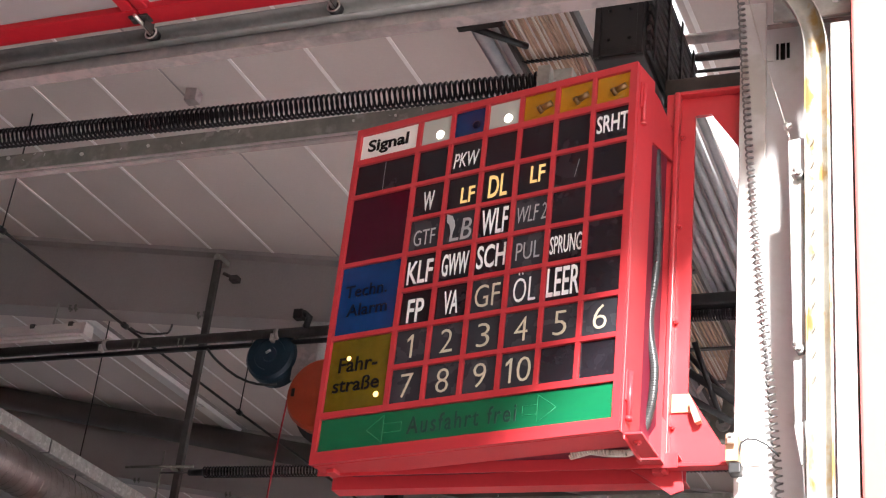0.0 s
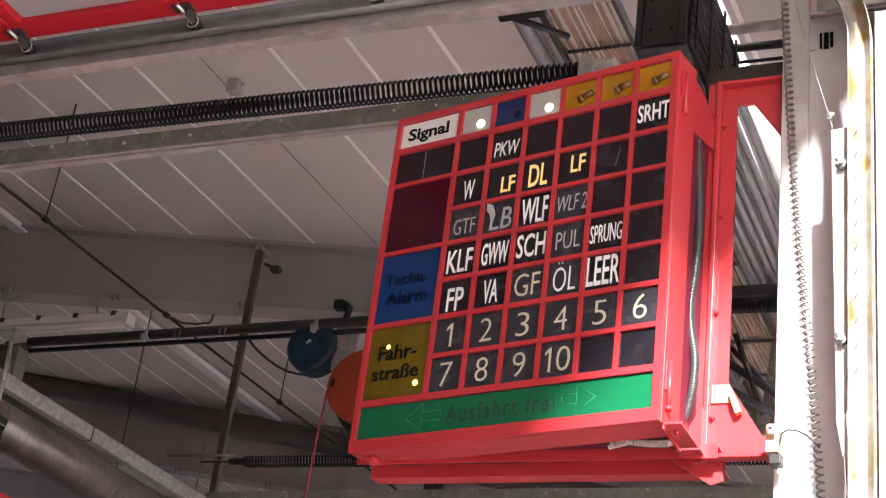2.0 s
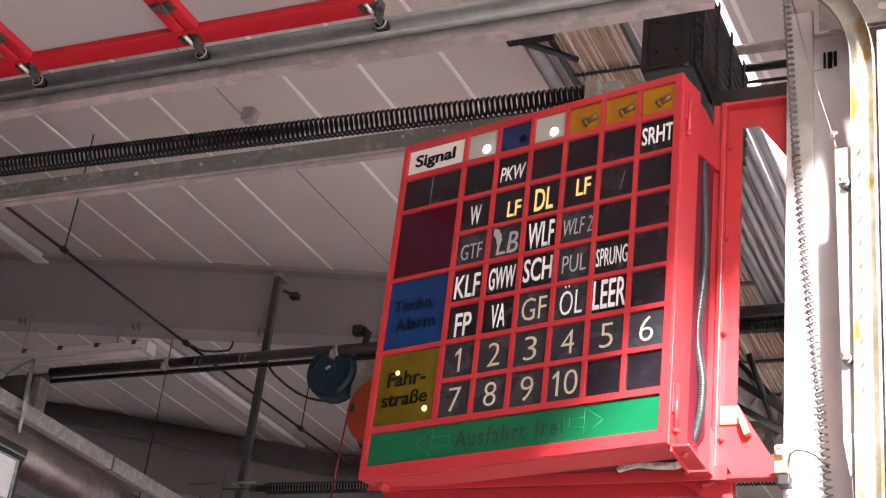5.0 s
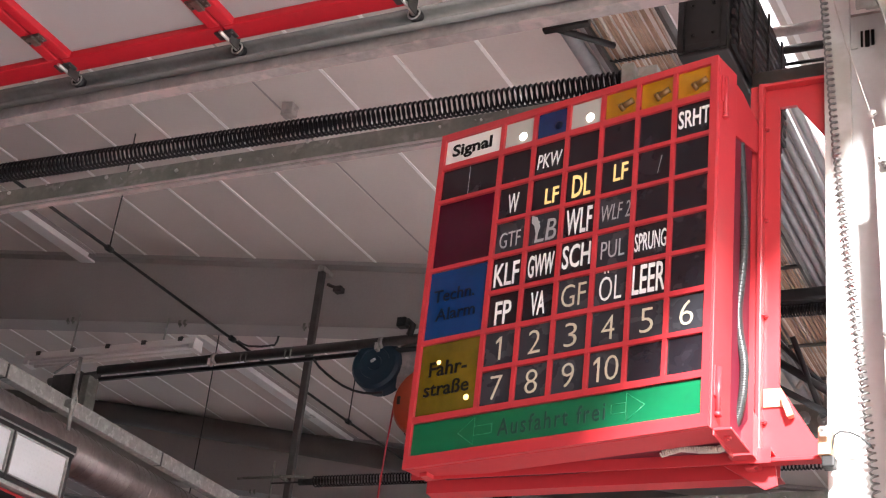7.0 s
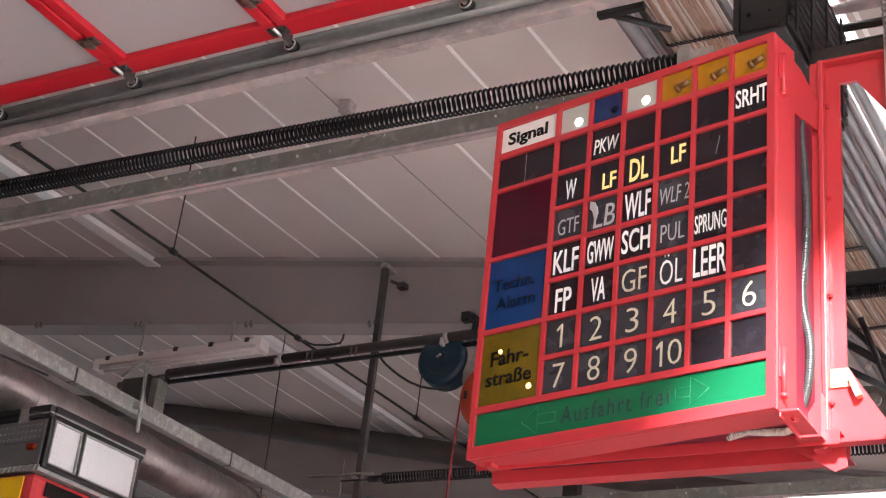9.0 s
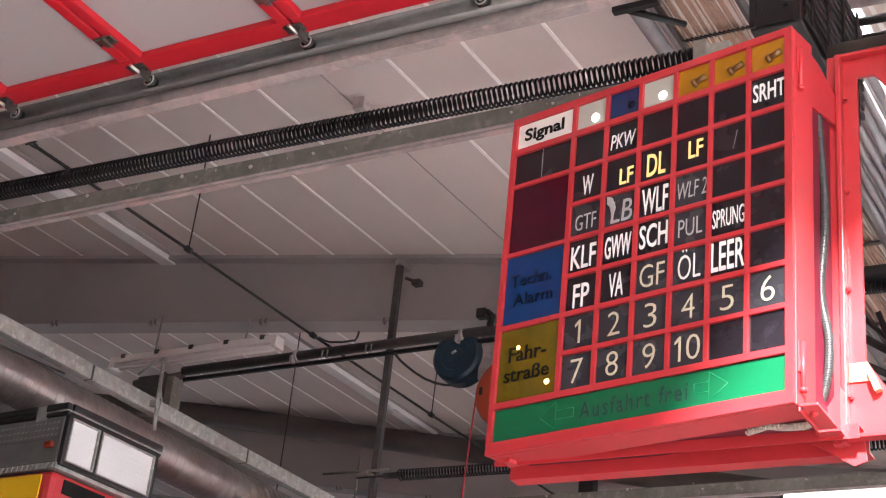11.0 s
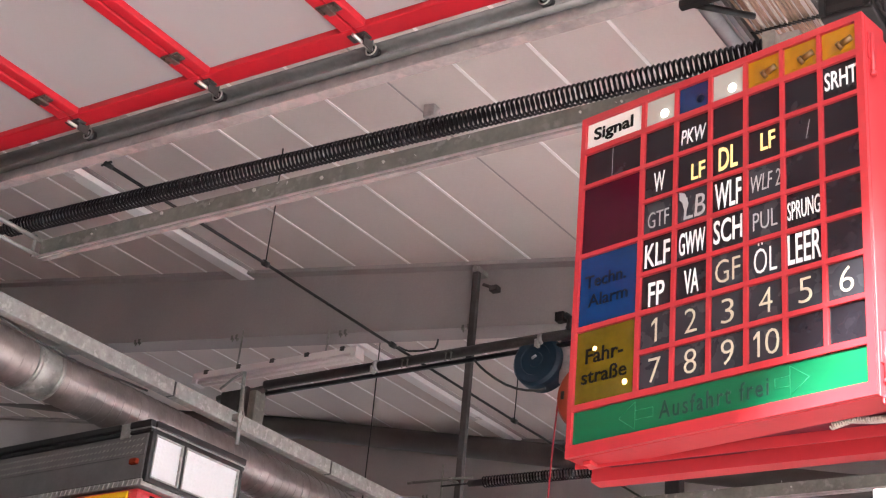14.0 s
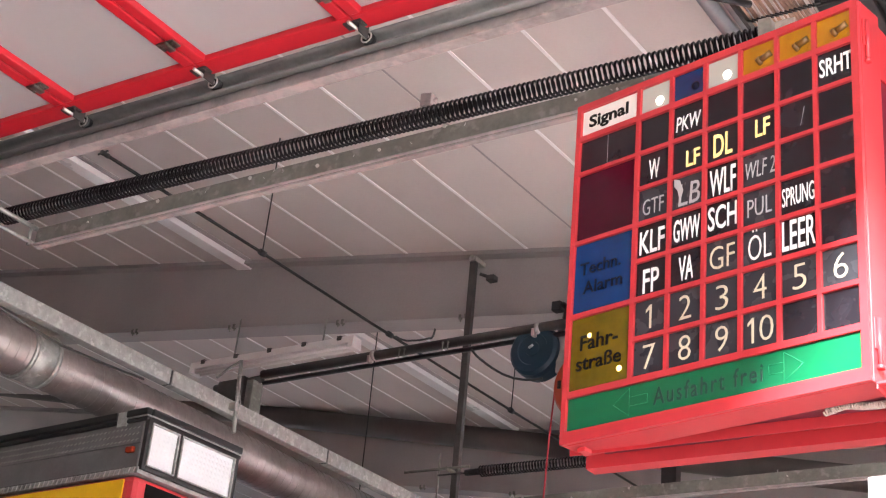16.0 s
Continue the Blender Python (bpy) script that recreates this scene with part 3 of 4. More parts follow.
bm = bmesh.new()
sweep(bm, [(-0.890, 3.20, 2.7835), (-0.890, 3.20, 2.777)], 0.009, 6)
sweep(bm, [(-0.890, 3.20, 2.777), (-0.890, 3.20, 2.772)], 0.005, 8)
part("bolt", bm, RED, bracket)
bm = bmesh.new()
prism(bm, [(-0.965, 2.799), (-0.842, 2.799), (-0.836, 2.745), (-0.865, 2.735)], 3.43, 3.438)
part("gusset", bm, RED, bracket)
bm = bmesh.new()
prism(bm, [(-0.932, 2.792), (-0.905, 2.845), (-0.872, 2.90), (-0.872, 2.792)], 3.345, 3.394)
part("foot", bm, RED, bracket)
bm = bmesh.new()
bend = [Vector(p) for p in ((-1.09, 3.335, 2.802), (-1.04, 3.33, 2.812), (-0.99, 3.325, 2.803), (-0.945, 3.32, 2.80), (-0.915, 3.32, 2.812))]
turns = []
for a, b in zip(bend, bend[1:]):
    turns += helix(a, b, 0.0075, 8, 8)[:-1]
sweep(bm, turns, 0.0026, 5)
part("conduit_end", bm, CABLE_PALE, bracket, "pale flexible conduit end")

# ---- the signal board ----
U = Vector((0.9808, -0.195, 0)).normalized()
N = Vector((0.195, 0.9808, 0)).normalized()
BOARD = Matrix(((U.x, N.x, 0, -0.94), (U.y, N.y, 0, 3.151), (0, 0, 1, 2.824), (0, 0, 0, 1)))
board = root("signal_board", BOARD, "red steel signal board with lettered black tiles and colour fields", "signal board")
COLS = [(-0.838, -0.645)] + [(-0.632 + 0.1072 * i, -0.632 + 0.1072 * i + 0.096) for i in range(6)]
COLS[-1] = (COLS[-1][0], 0.0)
ROWS = [(0.863, 0.945), (0.749, 0.846), (0.641, 0.738), (0.537, 0.631), (0.430, 0.526), (0.323, 0.419), (0.214, 0.310), (0.107, 0.202), (0.0, 0.09)]
LEFT, RIGHT, BOTTOM, TOP, DEEP = -0.853, 0.020, -0.032, 0.965, 0.105
bm = bmesh.new()
box(bm, LEFT, COLS[0][0], 0, 0.012, BOTTOM, TOP)
box(bm, COLS[-1][1], RIGHT, 0, 0.012, BOTTOM, TOP)
box(bm, COLS[0][0], COLS[-1][1], 0, 0.012, ROWS[0][1], TOP)
box(bm, COLS[0][0], COLS[-1][1], 0, 0.012, BOTTOM, ROWS[-1][0])
for a, b in zip(ROWS, ROWS[1:]):
    box(bm, COLS[1][0], COLS[-1][1], 0.0005, 0.012, b[1], a[0])
for a, b in ((0, 1), (1, 2), (3, 4), (5, 6), (7, 8)):
    box(bm, COLS[0][0], COLS[1][0], 0.0005, 0.012, ROWS[b][1], ROWS[a][0])
for i in range(6):
    x0, x1 = COLS[i][1], COLS[i + 1][0]
    box(bm, x0, x1, 0.001, 0.0115, ROWS[-1][1], ROWS[0][1])
part("front_frame", bm, RED, board, "red front grid")
bm = bmesh.new()
box(bm, LEFT, RIGHT, 0.0155, DEEP, BOTTOM, TOP, 0.002)
part("case", bm, RED, board, "red sheet steel case")
# block filling the gap behind the case; its dark colour stands for shade
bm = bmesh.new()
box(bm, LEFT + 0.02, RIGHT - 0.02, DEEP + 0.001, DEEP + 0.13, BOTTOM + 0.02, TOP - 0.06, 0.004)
part("recess_block", bm, SHADED_RED, board, "recess behind the case, shade put into its dark red")
bm = bmesh.new()
vs = [bm.verts.new(p) for p in ((RIGHT - 0.02, DEEP - 0.002, TOP - 0.004), (RIGHT - 0.02, DEEP + 0.06, TOP - 0.016), (RIGHT - 0.02, DEEP + 0.17, TOP - 0.075), (RIGHT - 0.02, DEEP + 0.17, TOP - 0.15), (RIGHT - 0.02, DEEP - 0.002, TOP - 0.165))]
ws = [bm.verts.new(v.co + Vector((0.006, 0, 0))) for v in vs]
bm.faces.new(vs), bm.faces.new(ws[::-1])
for i in range(5):
    bm.faces.new((vs[i], vs[(i + 1) % 5], ws[(i + 1) % 5], ws[i]))
box(bm, LEFT + 0.05, RIGHT - 0.021, DEEP, DEEP + 0.16, TOP - 0.105, TOP - 0.10)
part("top_gusset", bm, RED, board)
for z in (0.80, 0.008):
    bm = bmesh.new()
    sweep(bm, [(RIGHT + 0.006, 0.035, z), (RIGHT + 0.006, 0.035, z + 0.115)], 0.006, 8)
    sweep(bm, [(RIGHT + 0.006, 0.035, z - 0.006), (RIGHT + 0.006, 0.035, z + 0.004)], 0.009, 8)
    box(bm, RIGHT + 0.0002, RIGHT + 0.004, 0.02, 0.05, z + 0.04, z + 0.115, 0.001)
    part("hinge", bm, RED, board)
bm = bmesh.new()
box(bm, LEFT + 0.03, LEFT + 0.055, 0.035, 0.065, BOTTOM - 0.012, BOTTOM - 0.001, 0.002)
part("catch", bm, RED, board)
BACK = 0.008


def tile(c, r, mat, label, rows=1, name="tile"):
    x0, x1 = COLS[c]
    z0, z1 = ROWS[r + rows - 1][0], ROWS[r][1]
    bm = bmesh.new()
    box(bm, x0 + 0.0008, x1 - 0.0008, BACK, BACK + 0.006, z0 + 0.0008, z1 - 0.0008, 0.0012)
    return part(name, bm, mat, board, label), x0, x1, z0, z1


def word(holder, text, mat, wide, high, dx=0.0, dz=0.0, slant=0.0, bold=0.0):
    ob, x0, x1, z0, z1 = holder
    cx, cz = (x0 + x1) / 2 + dx, (z0 + z1) / 2 + dz
    return lettering(text, cx - wide / 2, cx + wide / 2, cz - high / 2, cz + high / 2, BACK - 0.0005, mat, ob, slant, bold=bold)


def bulb(holder, mat, dx, dz, r, name="bulb"):
    ob, x0, x1, z0, z1 = holder
    cx, cz = (x0 + x1) / 2 + dx, (z0 + z1) / 2 + dz
    bm = bmesh.new()
    bmesh.ops.create_uvsphere(bm, u_segments=12, v_segments=8, radius=r, matrix=Matrix.Translation((cx, BACK - 0.001, cz)) @ Matrix.Diagonal((1, 0.5, 1, 1)))
    for f in bm.faces:
        f.smooth = True
    return part(name, bm, mat, ob)


sig = tile(0, 0, TILE_WHITE, "white nameplate")
word(sig, "Signal", INK_BLACK, 0.136, 0.050, -0.004, -0.003, bold=0.026)
for c, lit in ((1, True), (2, False), (3, True)):
    h = tile(c, 0, LIT_TILE if lit else TILE_NAVY, "lit white lamp field" if lit else "dark blue lamp field", name="lamp_field")
    if lit:
        bulb(h, LIT_BULB, 0.012, -0.014, 0.0125)
    else:
        bulb(h, INK_DARK, 0.02, -0.01, 0.012)
for c in (4, 5, 6):
    h = tile(c, 0, TILE_AMBER, "amber lamp field", name="lamp_field")
    ob, x0, x1, z0, z1 = h
    cx, cz = (x0 + x1) / 2, (z0 + z1) / 2
    bm = bmesh.new()
    box(bm, cx - 0.026, cx + 0.034, BACK - 0.0016, BACK - 0.0003, cz - 0.030, cz + 0.018, 0.0006)
    part("socket", bm, TILE_AMBER, ob)
    bm = bmesh.new()
    sweep(bm, [(cx + 0.010, BACK - 0.006, cz - 0.012), (cx + 0.038, BACK - 0.006, cz - 0.002)], 0.0085, 10)
    sweep(bm, [(cx + 0.000, BACK - 0.005, cz - 0.016), (cx + 0.010, BACK - 0.006, cz - 0.012)], 0.0115, 10)
    part("bulb", bm, AMBER_DARK, ob)

split = tile(0, 1, TILE_BLACK, "black double tile")
bm = bmesh.new()
box(bm, -0.745, -0.744, BACK - 0.0008, BACK - 0.0001, 0.752, 0.843)
part("seam", bm, INK_GREY, split[0])
h = tile(0, 2, TILE_RED, "dark red colour field", rows=2, name="colour_field")
h = tile(0, 4, TILE_BLUE, "blue colour field", rows=2, name="colour_field")
word(h, "Techn.", INK_DARK, 0.135, 0.036, -0.01, 0.026, bold=0.01)
word(h, "Alarm", INK_DARK, 0.130, 0.036, 0.0, -0.030, bold=0.01)
h = tile(0, 6, TILE_OLIVE, "olive yellow colour field with two lit bulbs", rows=2, name="colour_field")
word(h, "Fahr-", INK_BLACK, 0.122, 0.042, -0.003, 0.028, bold=0.012)
word(h, "straße", INK_BLACK, 0.146, 0.040, -0.002, -0.028, bold=0.012)
bulb(h, LIT_AMBER, -0.035, 0.046, 0.0065)
bulb(h, LIT_AMBER, 0.066, -0.066, 0.008)

W, G, C, Y = INK_WHITE, INK_GREY, INK_CREAM, INK_YELLOW
TEXTS = {
    (2, 1): ("PKW", W, 0.078, 0.044, 0.0, -0.006, 0.15, 0.0), (6, 1): ("SRHT", W, 0.088, 0.052, 0.002, 0.004, 0, 0.012),
    (1, 2): ("W", W, 0.034, 0.058, 0.0, -0.004, 0, 0.0), (2, 2): ("LF", Y, 0.042, 0.047, 0.016, -0.010, 0, 0.01),
    (3, 2): ("DL", Y, 0.056, 0.066, 0.0, -0.002, 0, 0.01), (4, 2): ("LF", Y, 0.042, 0.050, 0.010, 0.008, 0, 0.01),
    (1, 3): ("GTF", G, 0.066, 0.046, 0.0, -0.008, 0, -0.010), (2, 3): ("LB", G, 0.066, 0.062, 0.006, -0.006, 0.1, 0.0),
    (3, 3): ("WLF", W, 0.078, 0.074, 0.0, -0.002, 0, 0.008), (4, 3): ("WLF 2", G, 0.084, 0.046, 0.002, 0.0, 0.15, -0.010),
    (1, 4): ("KLF", W, 0.078, 0.066, 0.0, -0.004, 0, 0.008), (2, 4): ("GWW", W, 0.080, 0.064, 0.0, 0.0, 0, 0.01),
    (3, 4): ("SCH", W, 0.084, 0.066, 0.0, 0.004, 0, 0.01), (4, 4): ("PUL", G, 0.068, 0.048, 0.0, 0.0, 0, -0.010),
    (5, 4): ("SPRUNG", W, 0.088, 0.050, 0.0, 0.0, 0, 0.0),
    (1, 5): ("FP", W, 0.050, 0.066, 0.0, -0.008, 0, 0.008), (2, 5): ("VA", W, 0.044, 0.066, 0.0, -0.002, 0, 0.008),
    (3, 5): ("GF", C, 0.072, 0.062, 0.0, 0.0, 0, -0.010), (4, 5): ("ÖL", W, 0.064, 0.082, 0.0, 0.006, 0, -0.010),
    (5, 5): ("LEER", W, 0.090, 0.078, 0.0, 0.004, 0, 0.008),
}
for i in range(6):
    TEXTS[(i + 1, 6)] = (str(i + 1), C, 0.036, 0.064, 0, 0, 0, -0.014)
for i in range(4):
    TEXTS[(i + 1, 7)] = (str(i + 7), C, 0.036 if i < 3 else 0.062, 0.064, 0, 0, 0, -0.014)
for r in range(1, 8):
    for c in range(1, 7):
        grey = (r in (6, 7) and (c, r) in TEXTS) or (c, r) in ((1, 3), (2, 3), (4, 3), (4, 4), (3, 5), (4, 5))
        h = tile(c, r, TILE_GREY if grey else TILE_BLACK, "dark grey lettered tile" if grey else "black tile")
        if (c, r) in ((1, 6), (4, 7)):
            cx, cz = (h[1] + h[2]) / 2 - (0.022 if r == 7 else 0.0), (h[3] + h[4]) / 2
            bm = bmesh.new()
            prism(bm, [(cx - 0.001, cz - 0.032), (cx + 0.005, cz - 0.032), (cx + 0.005, cz + 0.032), (cx, cz + 0.032), (cx - 0.012, cz + 0.020), (cx - 0.012, cz + 0.013), (cx - 0.001, cz + 0.021)], BACK - 0.002, BACK - 0.0005)
            part("letter", bm, INK_CREAM, h[0])
            if r == 7:
                word(h, "0", C, 0.038, 0.064, 0.017, 0, 0, -0.014)
        elif (c, r) in TEXTS:
            text, ink, wide, high, dx, dz, slant, bold = TEXTS[(c, r)]
            word(h, text, ink, wide, high, dx, dz, slant, bold)
        if (c, r) == (5, 2):
            bm = bmesh.new()
            prism(bm, [(-0.146, 0.665), (-0.144, 0.665), (-0.133, 0.715), (-0.135, 0.715)], BACK - 0.0008, BACK - 0.0001)
            part("scratch", bm, INK_GREY, h[0])
        if (c, r) == (2, 3):
            bm = bmesh.new()
            prism(bm, [(-0.515, 0.628), (-0.498, 0.620), (-0.487, 0.590), (-0.496, 0.560), (-0.505, 0.595), (-0.514, 0.605)], BACK - 0.006, BACK - 0.004)
            part("sticker", bm, INK_GREY, h[0], "peeling grey sticker")
x0, x1 = COLS[0][0], COLS[-1][1]
bm = bmesh.new()
box(bm, x0 + 0.001, x1 - 0.001, BACK, BACK + 0.006, 0.001, 0.089, 0.0012)
green = part("colour_field", bm, TILE_GREEN, board, "long green field")
lettering("Ausfahrt frei", -0.566, -0.256, 0.022, 0.068, BACK - 0.0005, INK_ON_GREEN, green, bold=0.006, gap=1.22)


def arrow(tip, tail, z):
    s = 1 if tip > tail else -1
    bm = bmesh.new()
    head = tip - s * 0.05
    w = 0.0008
    for a, b in (((tip, z), (head, z + 0.036)), ((head, z + 0.036), (head, z - 0.036)), ((head, z - 0.036), (tip, z)), ((head, z + 0.012), (tail, z + 0.012)), ((tail, z + 0.012), (tail, z - 0.012)), ((tail, z - 0.012), (head, z - 0.012))):
        sweep(bm, [(a[0], BACK - 0.0004, a[1]), (b[0], BACK - 0.0004, b[1])], w, 4)
    part("arrow", bm, INK_PALE_GREEN, green, "pale outlined arrow")


arrow(-0.690, -0.585, 0.046)
arrow(-0.150, -0.240, 0.046)

bm = bmesh.new()
pts = [(-0.915, 3.335, 3.70), (-0.912, 3.33, 3.66), (-0.896, 3.33, 3.39), (-0.898, 3.33, 3.28), (-0.910, 3.33, 3.157), (-0.906, 3.33, 3.10), (-0.890, 3.33, 3.02), (-0.892, 3.33, 2.94), (-0.908, 3.335, 2.872), (-0.93, 3.34, 2.83)]
fine = []
for a, b in zip(pts, pts[1:]):
    a, b = Vector(a), Vector(b)
    fine += [a.lerp(b, k / 24) for k in range(24)]
for _ in range(60):
    fine = fine[:1] + [(a + 2 * b + c) / 4 for a, b, c in zip(fine, fine[1:], fine[2:])] + fine[-1:]
sweep(bm, fine, 0.0108, 12)
for p in fine[3:-3:2]:
    sweep(bm, [p - Vector((0, 0, 0.0012)), p + Vector((0, 0, 0.0012))], 0.0116, 12)
thing("corrugated_hose", bm, HOSE, "grey-black finely corrugated cable hose behind the board", "hose")

# ---- rails and springs of the neighbouring door ----
def coil_spring(name, start, end, radius, wire, pitch, label, block=True):
    ob = root(name, pose(*start), label, "spring", group="door springs")
    d = Vector(end) - Vector(start)
    bm = bmesh.new()
    sweep(bm, helix((0, 0, 0), d, radius, d.length / pitch, 12), wire, 5)
    part("coil", bm, SPRING, ob)
    bm = bmesh.new()
    e = d.normalized()
    sweep(bm, [d - 0.02 * e, d + 0.10 * e], 0.02, 10)
    sweep(bm, [d + 0.10 * e, d + 0.30 * e], 0.006, 8)
    part("hook", bm, BLACK, ob)
    if block:
        bm = bmesh.new()
        box(bm, 0.0, 0.11, -0.025, 0.04, -0.012, 0.028, 0.004)
        box(bm, 0.01, 0.05, -0.066, -0.024, -0.10, 0.02, 0.003)
        part("end_block", bm, GALV_DULL, ob, "grey end block")
    return ob


coil_spring("tension_spring", (-1.40, 3.75, 4.182), (-4.72, 3.75, 4.248), 0.033, 0.0050, 0.0188, "black horizontal tension spring above the rail")
coil_spring("tension_spring", (-1.4, 7.42, 4.25), (-4.64, 7.42, 4.29), 0.031, 0.005, 0.020, "black horizontal tension spring of the far door", False)
coil_spring("tension_spring", (-0.8, 5.9, 4.375), (-1.9, 5.9, 4.392), 0.024, 0.0045, 0.012, "black tension spring seen through the bracket", False)


def plain_track(y, z, x0, x1, label):
    ob = root("door_rail", pose(0, 0, 0), label, "door rail", group="door rails")
    bm = bmesh.new()
    box(bm, x1, x0, y - 0.004, y, z - 0.047, z + 0.028, 0.001)
    part("rail_web", bm, RAIL, ob)
    bm = bmesh.new()
    box(bm, x1, x0, y - 0.016, y - 0.004, z - 0.047, z - 0.043, 0.0)
    part("lip", bm, DUST_STEEL, ob)
    bm = bmesh.new()
    box(bm, x1, x0, y, y + 0.024, z - 0.052, z - 0.044, 0.0)
    part("flange", bm, DUST_STEEL, ob)
    chance = random.Random(int(y * 100))
    for k in range(9):
        x = x0 - 0.15 - (x0 - x1 - 0.3) * (k + chance.uniform(-0.3, 0.3)) / 8.6
        bm = bmesh.new()
        zz = z + chance.uniform(-0.004, 0.03)
        sweep(bm, [(x, y - 0.004, zz), (x, y - 0.009, zz)], chance.choice((0.0045, 0.006, 0.0075)), 6)
        part("rivet", bm, BARE, ob)
    for k in range(16):
        x, zz = chance.uniform(x1 + 0.2, x0 - 0.1), z + chance.uniform(-0.012, 0.035)
        bm = bmesh.new()
        a, h = chance.uniform(-0.008, 0.008), chance.uniform(0.004, 0.013)
        prism(bm, [(x, zz), (x + 0.0025, zz), (x + a + 0.002, zz + h), (x + a, zz + h)], y - 0.0052, y - 0.0041)
        part("scrape", bm, WHITE_METAL, ob, "pale scrape in the zinc")
    return ob


plain_track(3.69, 4.075, -1.28, -4.42, "dull galvanised horizontal rail of the neighbouring door")
plain_track(7.40, 4.07, -0.75, -4.85, "dull galvanised horizontal rail of the far door")
bm = bmesh.new()
box(bm, -4.85, -0.6, 8.2, 8.24, 4.05, 4.14)
thing("door_rail_far", bm, GALV_DULL, "dull galvanised rail behind the far door", "door rail", group="door rails")

bm = bmesh.new()
box(bm, -3.455, -3.365, 7.40, 7.47, 4.05, 4.75, 0.006)
thing("rail_post", bm, BLACK, "short black post on the far rail", "post")

# end strut of the near rail
bm = bmesh.new()
sweep(bm, [(-4.435, 3.40, 4.105), (-4.42, 3.69, 4.10)], 0.010, 8)
sweep(bm, [(-4.435, 3.40, 4.035), (-4.42, 3.69, 4.035)], 0.008, 8)
sweep(bm, [(-4.425, 3.66, 4.02), (-4.425, 3.66, 4.115)], 0.007, 6)
thing("rail_crossbar", bm, GALV, "thin galvanised crossbar at the rail end", "crossbar")

# hanger of the far rail
hanger = root("rail_hanger", pose(-4.93, 7.6, 0), "grey steel hanger pole from the roof beam", "hanger")
bm = bmesh.new()
box(bm, -0.022, 0.022, -0.018, 0.018, 3.9, 5.81, 0.003)
part("pole", bm, POLE, hanger)
bm = bmesh.new()
box(bm, -0.026, 0.026, -0.025, 0.10, 5.80, 5.835, 0.003)
sweep(bm, [(0.0, -0.035, 5.82), (0.0, -0.02, 5.82)], 0.02, 10)
part("clamp", bm, GALV_DULL, hanger)
bm = bmesh.new()
box(bm, 0.06, 0.12, 0.06, 0.12, 5.685, 5.725, 0.006)
sweep(bm, [(0.015, 0.06, 5.74), (0.09, 0.09, 5.71)], 0.012, 8)
part("bracket", bm, POLE, hanger)
bm = bmesh.new()
sweep(bm, [(0.16, -0.1, 4.36), (-0.30, -0.12, 4.36)], 0.009, 8)
sweep(bm, [(-0.06, -0.10, 4.02), (-0.06, -0.10, 4.46)], 0.006, 6)
sweep(bm, [(0.0, -0.02, 4.36), (0.0, -0.11, 4.36)], 0.012, 8)
part("threaded_rod", bm, RAIL, hanger)

# ---- rail of the extraction system, its drums and cord ----
rail = root("overhead_rail", pose(0, 0, 0), "dark twin-tube overhead rail with clips", "overhead rail")
YR = 7.42
for dz, dy, r in ((0.0, 0.0, 0.031), (-0.054, 0.02, 0.016)):
    bm = bmesh.new()
    sweep(bm, [(-6.45, YR + dy, 5.15 + dz), (-3.0, YR + dy, 5.17 + dz), (-0.5, YR + dy, 5.18 + dz)], r, 12)
    part("tube", bm, POLE if r > 0.02 else BLACK, rail)
for x in (-5.52, -4.30, -3.4):
    bm = bmesh.new()
    sweep(bm, [(x - 0.014, YR - 0.002, 5.158), (x + 0.014, YR - 0.002, 5.158)], 0.037, 12)
    box(bm, x - 0.03, x - 0.008, YR - 0.042, YR, 5.10, 5.15, 0.005)
    part("clip", bm, DUST_STEEL, rail, "pale clip")
for x in (-5.28, -4.95):
    for dx in (-0.02, 0.02):
        bm = bmesh.new()
        sweep(bm, [(x + dx, YR - 0.042, 5.152), (x + dx, YR - 0.02, 5.152)], 0.007, 6)
        sweep(bm, [(x + dx, YR - 0.036, 5.10), (x + dx, YR - 0.036, 5.152)], 0.004, 6)
        part("bolt", bm, RAIL, rail, "small zinc bolt")
bm = bmesh.new()
box(bm, -6.80, -6.62, YR - 0.05, YR + 0.07, 4.97, 5.13, 0.012)
box(bm, -6.60, -6.56, YR - 0.06, YR + 0.06, 4.90, 5.14, 0.006)
sweep(bm, [(-6.86, YR, 5.10), (-6.45, YR, 5.12)], 0.028, 10)
part("end_trolley", bm, POLE, rail, "dark end trolley")
bm = bmesh.new()
box(bm, -6.53, -6.47, YR - 0.06, YR + 0.05, 4.86, 5.10, 0.006)
part("end_plate", bm, RAIL, rail, "dull end plate of the trolley")
bm = bmesh.new()
sweep(bm, [(-5.344, YR - 0.03, 5.254), (-5.30, YR - 0.04, 5.225), (-5.25, YR - 0.04, 5.205), (-5.15, YR - 0.04, 5.193), (-5.054, YR - 0.04, 5.195), (-5.04, YR - 0.04, 5.22), (-5.035, YR - 0.04, 5.255)], 0.007, 6)
part("loose_lead", bm, BLACK_SOFT, rail, "loose black lead")
bm = bmesh.new()
sweep(bm, [(-4.10, YR - 0.03, 5.18), (-4.07, YR - 0.06, 5.23), (-4.11, YR - 0.06, 5.26)], 0.022, 8)
box(bm, -4.17, -4.11, YR - 0.09, YR - 0.03, 5.22, 5.28, 0.006)
part("stop", bm, BLACK, rail, "black rail stop")

reel = root("hose_reel", pose(-4.335, 7.5, 5.03), "hanging hose reel with a blue and an orange drum", "reel")
bm = bmesh.new()
